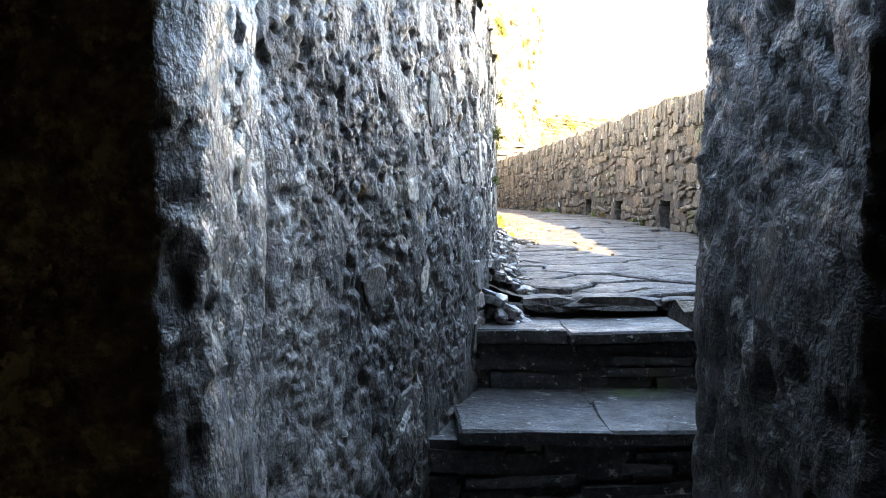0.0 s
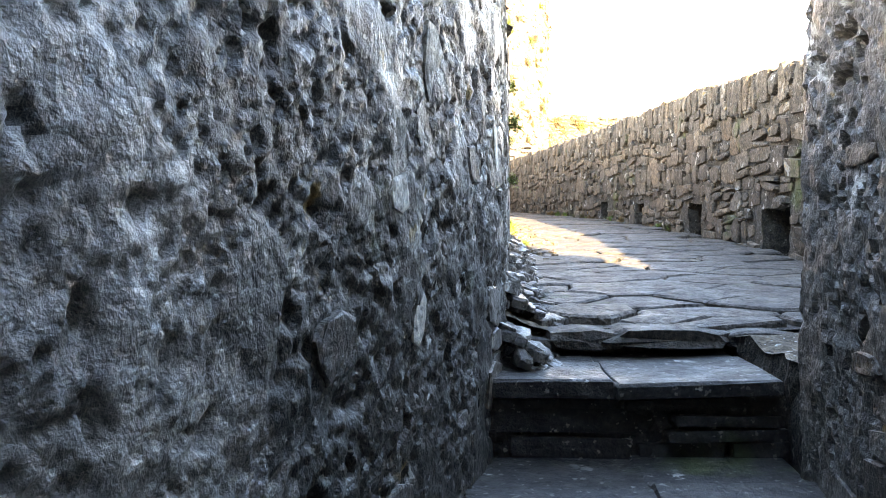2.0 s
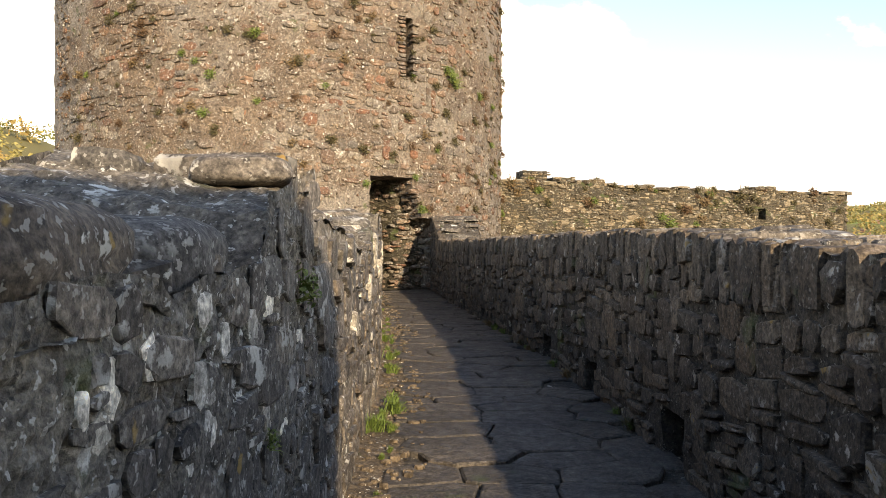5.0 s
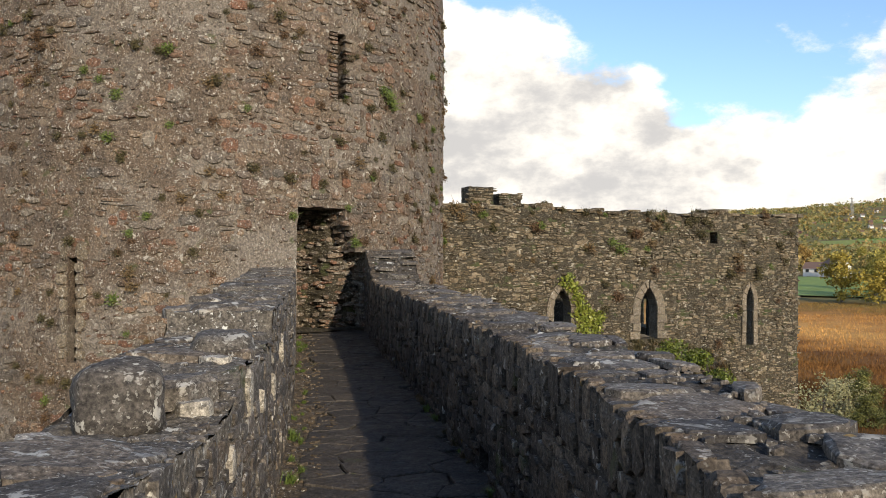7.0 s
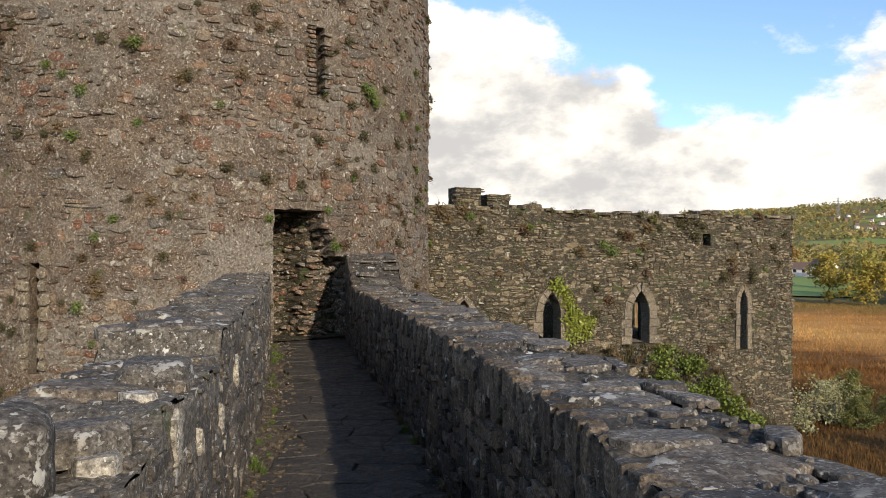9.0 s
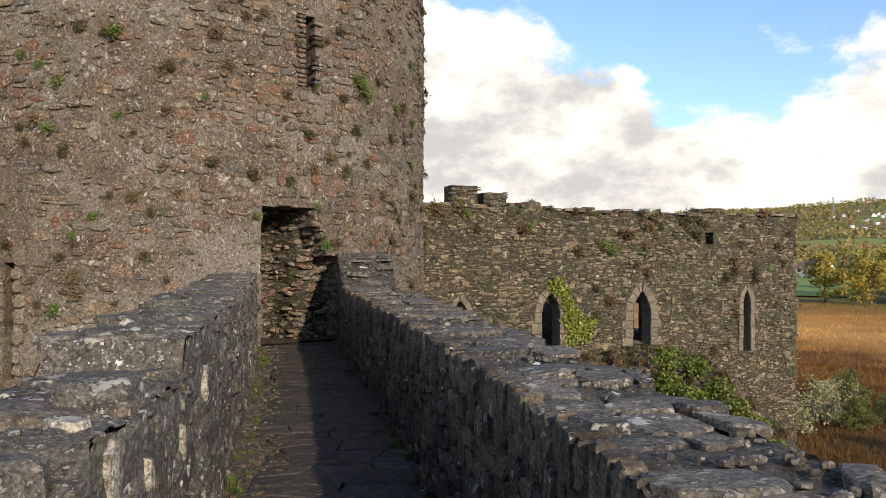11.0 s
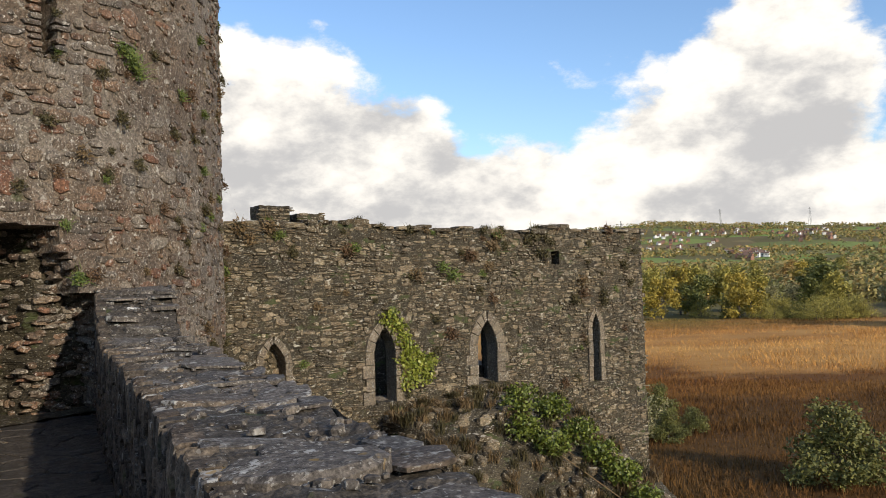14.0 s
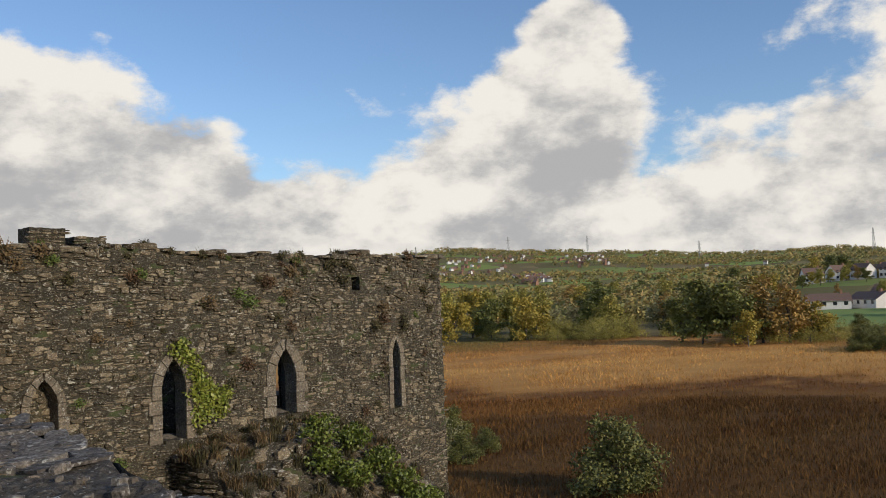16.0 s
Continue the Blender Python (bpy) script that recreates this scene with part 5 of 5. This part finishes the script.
for a, z, s in ((-42.2, 4.22, 1.9), (-43.5, 4.32, 1.5), (-41.0, 4.10, 1.5), (-23, 4.9, 1.1), (-22, 3.9, 1.0), (-22.5, 3.1, 1.0), (-24, 2.3, .9), (-66, 6.0, 1.3)):
    u = tower_u(a)
    plant(FERNS[:1], "wall_fern", ring.place(u, 0, z), ring.at(u)[2] + Vector((0, 0, .5)), s, "bushy green fern rooted in the tower wall", "fern", "ferns on the tower")
for k in range(95):
    u, z = pr.uniform(.6, run_h.length - .1), 2.5 - abs(pr.gauss(0, .75)) if k < 65 else pr.uniform(-1.5, 2.2)
    if hall_skip(u, z, .1, .1):
        continue
    plant(FERNS, "wall_fern", run_h.place(u, 0, z), HN * .7 + Vector((0, 0, .5)), pr.uniform(.8, 2.1), FERN_LABEL, "fern", "ferns on the hall wall")
for k in range(14):
    u = pr.choice((10.2, 10.6, 11.2, 3.5, 5.6, 8.6)) + pr.gauss(0, .25)
    plant(GRASSES, "grass_tuft", run_h.place(u, -.2, hall_top(u)), Vector((0, 0, 1)), pr.uniform(.6, 1.4), "grass growing on the wall's broken top", "grass", "grass on the ruin")
for k in range(46):
    yy = pr.choice((pr.uniform(5.6, 8.0), pr.uniform(9.0, 13.5), pr.uniform(13.5, 17.8)))
    x = edge_l(yy) + pr.uniform(.01, .16)
    plant(GRASSES[::3], "grass_tuft", Vector((x, yy, floor_z(yy))), Vector((.3, 0, 1)), .22 if yy < 7 else pr.choice((.25, .4, .65)), "green grass tuft at the parapet's foot", "grass", "grass along the walk")
for yy in (7.4, 8.9, 9.4, 10.2, 10.7, 11.6, 12.4):
    for _ in range(3):
        yk = yy + pr.gauss(0, .15)
        plant(GRASSES, "grass_tuft", Vector((edge_r(yk) - .03, yk, floor_z(yk))), Vector((-.3, 0, 1)), pr.uniform(.2, .6), "grass tuft beside a drain hole", "grass", "grass along the walk")
for yy, z, s in ((3.55, .45, .5), (5.25, .82, .7), (4.9, .5, .35), (3.3, .25, .3)):
    plant(FERNS[:1], "wall_fern", Vector((edge_l(yy) + .01, yy, z)), Vector((1, 0, .4)), s, FERN_LABEL, "fern", "ferns on the stub")
for k in range(210):
    s, a = pr.uniform(0, 3.6), pr.random() ** 1.3
    u = U0 + .315 * max(0, s - .8) + (U1 - U0) * a
    plant(GRASSES[1:3] + GRASSES[4:], "grass_tuft", hall_pt(u, s, mass_z(U0 + (U1 - U0) * a, s)), Vector((0, 0, 1)), pr.uniform(.8, 2.0), "long grass on the broken cross-wall", "grass", "grass on the ruin")


def ivy(name, label, mat, centres, n, size, seed):
    """Ivy: a woody stem and a mat of leaves over given places (place, spread)."""
    r = random.Random(seed)
    th = thing(name, label, "ivy")
    meshes = []
    for c, spread in centres:
        v, f = leaf_cloud(n, spread, size, r, 0, .5)
        rot = Matrix.Rotation(math.atan2(HU.y, HU.x), 3, "Z")
        meshes.append(([c + rot @ p for p in v], f))
    lv = link("leaves", *join(*meshes), mat, th)
    lv["kind"] = "stuff"
    stem = []
    for (c, _), (d, _) in zip(centres, centres[1:]):
        c, d = c - Vector((0, 0, .12)), d - Vector((0, 0, .12))
        e = Vector((.006, .006, .006))
        k = len(stem)
        stem.append(([c - e, c + e, d + e, d - e, c + Vector((.012, -.012, 0)), d + Vector((.012, -.012, 0))], [(0, 1, 2, 3), (0, 4, 5, 3), (4, 1, 2, 5)]))
    link("stem", *join(*stem), M_dry, th)


ivy("ivy", "pale yellow-green ivy hanging beside a pointed window", M_ivy_pale,
    [(hall_pt(u, .08, z), (.24, .07, .2)) for u, z in ((-1.15, .80), (-.95, .62), (-.82, .40), (-.70, .18), (-.50, -.02), (-.25, -.10), (-.62, -.22), (-.85, -.05), (-.75, -.42), (-.35, -.35))], 210, .062, 3)
ivy("ivy", "dark green ivy spreading over the broken cross-wall", M_ivy,
    [(hall_pt(u, s, z), (.36, .36, .26)) for u, s, z in ((1.1, 1.2, -.80), (1.2, 1.9, -.95), (1.4, 2.4, -1.35), (1.5, 2.8, -1.7), (1.6, 3.2, -2.0), (1.7, 3.6, -2.4), (1.8, 4.0, -2.7), (.7, 1.5, -.95), (.5, 1.9, -1.25), (.8, 2.3, -1.5), (1.9, 4.3, -3.0))], 950, .062, 4)

# ---- trees and shrubs ----
CROWNS = [plain("yellow autumn leaves", (.15, .13, .02), (.42, .32, .05), .5, .7, 0), plain("olive autumn leaves", (.13, .13, .03), (.42, .36, .075), .5, .7, 0),
          plain("dark green leaves", (.04, .055, .014), (.18, .19, .04), .5, .7, 0), plain("rusty leaves", (.16, .10, .025), (.40, .25, .065), .5, .7, 0), plain("grey-green willow leaves", (.13, .13, .06), (.34, .32, .16), .5, .7, 0)]
M_bark = plain("grey bark", (.05, .042, .034), (.11, .095, .08), 3, .9, .4)


def cone(a, b, r0, r1, n=6):
    d = (b - a).normalized()
    x = d.orthogonal().normalized()
    y = d.cross(x)
    v = [a + (x * math.cos(6.283 * k / n) + y * math.sin(6.283 * k / n)) * r0 for k in range(n)] + [b + (x * math.cos(6.283 * k / n) + y * math.sin(6.283 * k / n)) * r1 for k in range(n)]
    return v, [(k, (k + 1) % n, n + (k + 1) % n, n + k) for k in range(n)]


def make_tree(name, height, width, crown_mat, seed, label, leaves=3000, low=.0):
    r = random.Random(seed)
    th = thing(name, label, "tree" if name == "tree" else "shrub")
    limbs = [cone(Vector((0, 0, -.8)), Vector((0, 0, height * .55)), height * .022, height * .010)]
    clumps = []
    for k in range(16):
        a, e = r.uniform(0, 6.28), r.uniform(.02, 1.35)
        b0 = Vector((0, 0, height * r.uniform(low + .05, .5)))
        reach = width * .5 * r.uniform(.6, 1.0)
        tip = Vector((math.cos(a) * math.cos(e) * reach, math.sin(a) * math.cos(e) * reach, height * (low + .12) + (height * (.84 - low)) * math.sin(e) * r.uniform(.75, 1.0)))
        limbs.append(cone(b0, tip, height * .008, height * .002, 4))
        clumps.append((tip, width * r.uniform(.13, .22)))
        clumps.append((b0.lerp(tip, .6), width * r.uniform(.12, .2)))
    if name == "shrub":         # leafy down to the ground
        for k in range(14):
            a = 6.283 * k / 14 + r.uniform(-.2, .2)
            clumps.append((Vector((math.cos(a) * width * r.uniform(.2, .4), math.sin(a) * width * r.uniform(.2, .4), height * r.uniform(.08, .25))), width * r.uniform(.12, .18)))
    link("trunk", *join(*limbs), M_bark, th)
    meshes = []
    for c, s in clumps:
        v, f = leaf_cloud(leaves // len(clumps), (s, s, s * .72), height * .052, r)
        meshes.append(([c + p for p in v], f))
    lv = link("crown", *join(*meshes), crown_mat, th)
    lv["kind"] = "stuff"
    return th


KINDS = [make_tree("tree", 13, 11, CROWNS[0], 1, "broad tree in yellow autumn leaf at the marsh edge"), make_tree("tree", 12, 9, CROWNS[1], 2, "olive-green tree turning with autumn"),
         make_tree("tree", 14, 12, CROWNS[2], 3, "dense dark green tree beyond the reeds", 3600), make_tree("tree", 13, 10, CROWNS[3], 4, "rust-coloured autumn tree with thin crown", 1700),
         make_tree("tree", 10, 9, CROWNS[4], 5, "grey-green willow with a loose crown")]
SHRUBS = [make_tree("shrub", 3.6, 5.0, plain("dull green bush leaves", (.04, .05, .012), (.17, .17, .04), .8, .7, 0), 6, "dense green bush standing in the reeds", 7000, .0), make_tree("shrub", 3.2, 4.2, CROWNS[4], 7, "grey-green willow scrub below the wall", 2200, .0), make_tree("shrub", 3.6, 6, CROWNS[1], 8, "dark scrub along the marsh edge", 2000, .0)]


def polar(az, r):
    a = radians(az)
    x, y = 1.5 + r * math.sin(a), 8.9 + r * math.cos(a)
    return x, y, land(x, y)


used = set()


def stand(ob, az, r, s, group):
    x, y, z = polar(az, r)
    m = pose(x, y, z, 0, 0, pr.uniform(0, 360)) @ Matrix.Diagonal((s, s, s * pr.uniform(.9, 1.1), 1))
    if ob.name not in used:
        used.add(ob.name)
        ob.matrix_basis = m
        c = ob
    else:
        c = copy_thing(ob, m)
        c.matrix_basis = m
    return tagged(c, group=group)


MARSH_ROW = "trees round the marsh"
for az, r, k, s in ((50.5, 178, 2, 1.0), (52.5, 176, 2, 1.05), (54.2, 180, 3, 1.1), (55.8, 178, 3, 1.0), (49.2, 186, 2, .8), (57.2, 184, 0, .75), (53.3, 168, 0, .55),
                    (34.0, 205, 0, .85), (35.2, 225, 0, 1.0), (36.3, 235, 1, 1.0), (38.9, 205, 0, .85), (37.8, 240, 1, 1.0), (33.2, 240, 1, 1.0), (39.6, 212, 0, .8), (31.4, 215, 0, 1.0), (33.6, 262, 1, 1.0)):
    stand(KINDS[k], az, r, s, MARSH_ROW)
for k in range(130):
    az, r = pr.uniform(27, 72), 215 + 330 * pr.random() ** 1.3
    if 56 < az < 64 and r < 420:
        continue
    if az < 34 and r < 340:
        continue
    stand(KINDS[pr.choice((0, 1, 1, 2, 3, 4, 1))], az, r, pr.uniform(.6, 1.05), MARSH_ROW)
for k in range(34):             # garden trees among the houses
    az, r = pr.uniform(56.5, 66), pr.uniform(318, 470)
    stand(KINDS[pr.choice((0, 1, 1, 2, 3))], az, r, pr.uniform(.35, .6), "trees among the houses")
for az, r, k, s in ((44.3, 52, 0, 1.2), (30.0, 58, 1, 1.0), (31.6, 62, 1, 1.1), (33.0, 66, 1, .9), (34.2, 62, 0, .6), (35.8, 66, 0, .55), (33.6, 72, 0, .7)):
    stand(SHRUBS[k], az, r, s, "bushes in the marsh")
for k in range(110):
    az = 33.5 + 39 * pr.random()
    r = 205 - 45 * max(0, min(1, (az - 50) / 10)) + pr.choice((pr.uniform(-6, 8), pr.uniform(0, 60)))
    stand(SHRUBS[pr.choice((2, 2, 2, 0))], az, r, pr.uniform(.8, 1.5), "scrub along the marsh edge")


WOODS = [plain("olive autumn woods", (.13, .12, .04), (.36, .30, .10), .05, .8, 0), plain("tawny autumn woods", (.18, .13, .045), (.42, .30, .10), .05, .8, 0), plain("dark green woods", (.075, .085, .03), (.24, .235, .08), .05, .8, 0)]


def far_woods():
    """Tree crowns over the fields and hills, too far to tell apart."""
    r = random.Random(5)
    kinds = {True: [leaf_cloud(110, (4.6, 4.6, 4.0), 1.25, r, 3.2) for _ in range(6)], False: [leaf_cloud(18, (4.6, 4.6, 3.4), 3.0, r, 2.6) for _ in range(6)]}
    arrs = {k: [np.array([tuple(p) for p in v]) for v, _ in c] for k, c in kinds.items()}
    for mat in WOODS:
        vs, fs, k = [], [], 0
        for n in range(6200):
            az = r.uniform(22, 72) if r.random() < .85 else r.uniform(-45, 85)
            close = n < 1400
            d = 250 + 600 * r.random() if close else 600 + 2300 * r.random() ** 1.3
            x, y, z = polar(az, d)
            wood = noise.noise((x * .0042, y * .0042, 7)) + .35 * noise.noise((x * .015, y * .015, 2))
            hedge = abs(noise.noise((x * .006, y * .006, 20))) < .07
            if (wood < (-.25 if d < 900 else -.06) and not hedge) or (32.5 < az < 46 and 1150 < d < 2350 and r.random() < .6) or (55.8 < az < 64 and d < 440) or (28.5 < az < 32.5 and d < 380):
                continue
            i, s = r.randrange(6), r.uniform(.55, 1.2) * (1 + d / 4500)
            vs.append(arrs[close][i] * s + np.array((x, y, z)))
            fs += [tuple(q + k for q in f) for f in kinds[close][i][1]]
            k += len(arrs[close][i])
        ob = link("far_woods", np.concatenate(vs).tolist(), fs, mat)
        tagged(ob, "distant autumn woods and hedges on the hills", "woods", kind="stuff")


far_woods()


def reed_bed(label, near, far, count, tall, mat, seed):
    """Thin upright blades over a stretch of marsh."""
    r = random.Random(seed)
    verts, faces = [], []
    for _ in range(count):
        az, d = r.uniform(22, 70), near + (far - near) * r.random() ** .75
        x, y, z = polar(az, d)
        if noise.noise((x * .05, y * .05, 3)) + .4 * noise.noise((x * .2, y * .2, 9)) + .5 * r.random() < -.16:
            continue
        for _ in range(3):
            h, w = r.uniform(.5, 1.0) * tall, r.uniform(.018, .035) * (1 + d / 120)
            px, py = x + r.gauss(0, .5), y + r.gauss(0, .5)
            a = r.uniform(0, 3.14)
            dx, dy = math.cos(a) * w, math.sin(a) * w
            k = len(verts)
            verts += [(px - dx, py - dy, z - .1), (px + dx, py + dy, z - .1), (px + r.uniform(-.25, .25), py + r.uniform(-.25, .25), z + h)]
            faces.append((k, k + 1, k + 2))
    tagged(link("reed_bed", verts, faces, mat), label, "reeds", kind="stuff")


M_reed = reed_material("dry marsh reeds")
reed_bed("dry rust-orange reeds filling the marsh", 85, 208, 24000, .45, M_reed, 15)
reed_bed("dull brown and olive sedge near the walls, partly darkened for cloud shade", 38, 96, 22000, .5, M_reed, 16)

# ---- houses and pylons ----
M_render = plain("white rendered wall", (.62, .60, .56), (.80, .79, .76), 1, .8, .1)
M_brick = plain("reddish brick wall", (.22, .11, .07), (.33, .18, .12), 3, .8, .1)
M_tile = plain("grey-brown roof tiles", (.08, .055, .045), (.20, .125, .095), 2, .8, .2)
M_pane = plain("dark window pane", (.02, .025, .03), (.04, .045, .05), 2, .15, 0)
M_steel = plain("galvanised steel", (.16, .17, .18), (.24, .25, .26), 2, .5, 0)


def make_house(w, d, h, roof_h, wall_mat, label):
    th = thing("house", label, "house", "houses on the hillside")
    link("wall", [(x, y, z) for x in (-w / 2, w / 2) for y in (-d / 2, d / 2) for z in (-2, h)] + [(-w / 2, 0, h + roof_h), (w / 2, 0, h + roof_h)],
         [(0, 1, 3, 2), (4, 6, 7, 5), (0, 4, 5, 1), (2, 3, 7, 6), (1, 8, 3), (5, 7, 9)], wall_mat, th)
    o = .4
    link("roof", [(-w / 2 - o, -d / 2 - o, h - .25), (w / 2 + o, -d / 2 - o, h - .25), (w / 2 + o, 0, h + roof_h + .12), (-w / 2 - o, 0, h + roof_h + .12), (-w / 2 - o, d / 2 + o, h - .25), (w / 2 + o, d / 2 + o, h - .25)],
         [(0, 1, 2, 3), (3, 2, 5, 4)], M_tile, th)
    link("chimney", *box(w * .3, -.4, h + roof_h * .6, w * .3 + .7, .4, h + roof_h + 1.0), M_brick, th)
    for k in range(4):
        for z in ((1.0,) if h < 3.2 else (1.0, 3.6)):
            x = -w / 2 + w * (k + .5) / 4
            link("window", *box(x - .6, -d / 2 - .03, z, x + .6, -d / 2 + .02, z + 1.2), M_pane, th)
    return th


HOUSES = [make_house(8.5, 7, 4.2, 3.0, M_render, "white rendered house with a grey tiled roof"), make_house(13, 8, 2.6, 2.2, M_render, "long low white bungalow with a brown tiled roof"), make_house(8, 7, 3.0, 3.2, M_brick, "brick house with a brown tiled roof")]
for az, d, k in ((58.1, 302, 1), (60.6, 305, 1), (61.9, 330, 1), (57.3, 420, 0), (58.0, 470, 2), (58.8, 430, 0), (59.6, 480, 2), (60.2, 425, 0), (61.0, 465, 2), (61.8, 425, 0), (62.6, 430, 2), (53.8, 430, 2), (64.5, 440, 0), (30.9, 330, 0), (30.2, 345, 1)):
    x, y, z = polar(az, d)
    m = pose(x, y, z + (0 if d > 400 else .5), 0, 0, -az + pr.uniform(-75, 75))
    if HOUSES[k].name not in used:
        used.add(HOUSES[k].name)
        HOUSES[k].matrix_basis = m
    else:
        copy_thing(HOUSES[k], m)
for k in range(190):
    az, d = pr.choice(((pr.gauss(34.6, 1.2), pr.gauss(1750, 150)), (pr.gauss(37.5, 1.6), pr.gauss(2150, 110)), (pr.gauss(43.4, .9), pr.gauss(2050, 160)), (pr.gauss(39.8, .6), pr.gauss(1250, 60)), (pr.uniform(28, 66), pr.uniform(1400, 2500))))
    x, y, z = polar(az, d)
    far = copy_thing(HOUSES[pr.choice((0, 2, 2))], pose(x, y, z + 1.5))
    far.matrix_basis = pose(x, y, z + 2.0, 0, 0, -az + pr.uniform(-70, 70)) @ Matrix.Diagonal((.85, .85, .8, 1))


def make_pylon(az, d, h):
    x, y, z = polar(az, d)
    th = thing("pylon", "steel lattice pylon on the skyline", "pylon", "pylons", at=(x, y, z))
    for sx, sy in ((-1, -1), (1, -1), (1, 1), (-1, 1)):
        link("leg", *cone(Vector((sx * 3.5, sy * 3.5, -3)), Vector((sx * .5, sy * .5, h)), .45, .3, 4), M_steel, th)
    for k, w in ((.62, 7), (.78, 8.5), (.93, 5.5)):
        link("crossarm", *cone(Vector((-w, 0, h * k)), Vector((w, 0, h * k)), .4, .4, 4), M_steel, th)
    for k in range(5):
        z0, z1 = h * k / 5, h * (k + 1) / 5
        a, b = 3.5 - 3 * k / 5, 3.5 - 3 * (k + 1) / 5
        link("brace", *cone(Vector((-a, -a, z0)), Vector((b, -b, z1)), .25, .25, 4), M_steel, th)


for az, d, h in ((37.9, 2600, 52), (43.3, 2700, 50), (50.6, 2300, 46), (60.9, 2400, 60), (31.5, 2000, 40)):
    make_pylon(az, d, h)

# wooden fence panels by the playing field
fence = thing("fence", "pale wooden board fence beside the green", "fence")
for k in range(9):
    x, y, z = polar(56.0 + .16 * k, 240 + 5 * k)
    link("panel", *box(x - 1.2, y - .05, z - .2, x + 1.2, y + .05, z + 1.9), plain("pale fence boards", (.30, .23, .15), (.42, .34, .24), 2, .8, 0) if k == 0 else bpy.data.materials["pale fence boards"], fence)
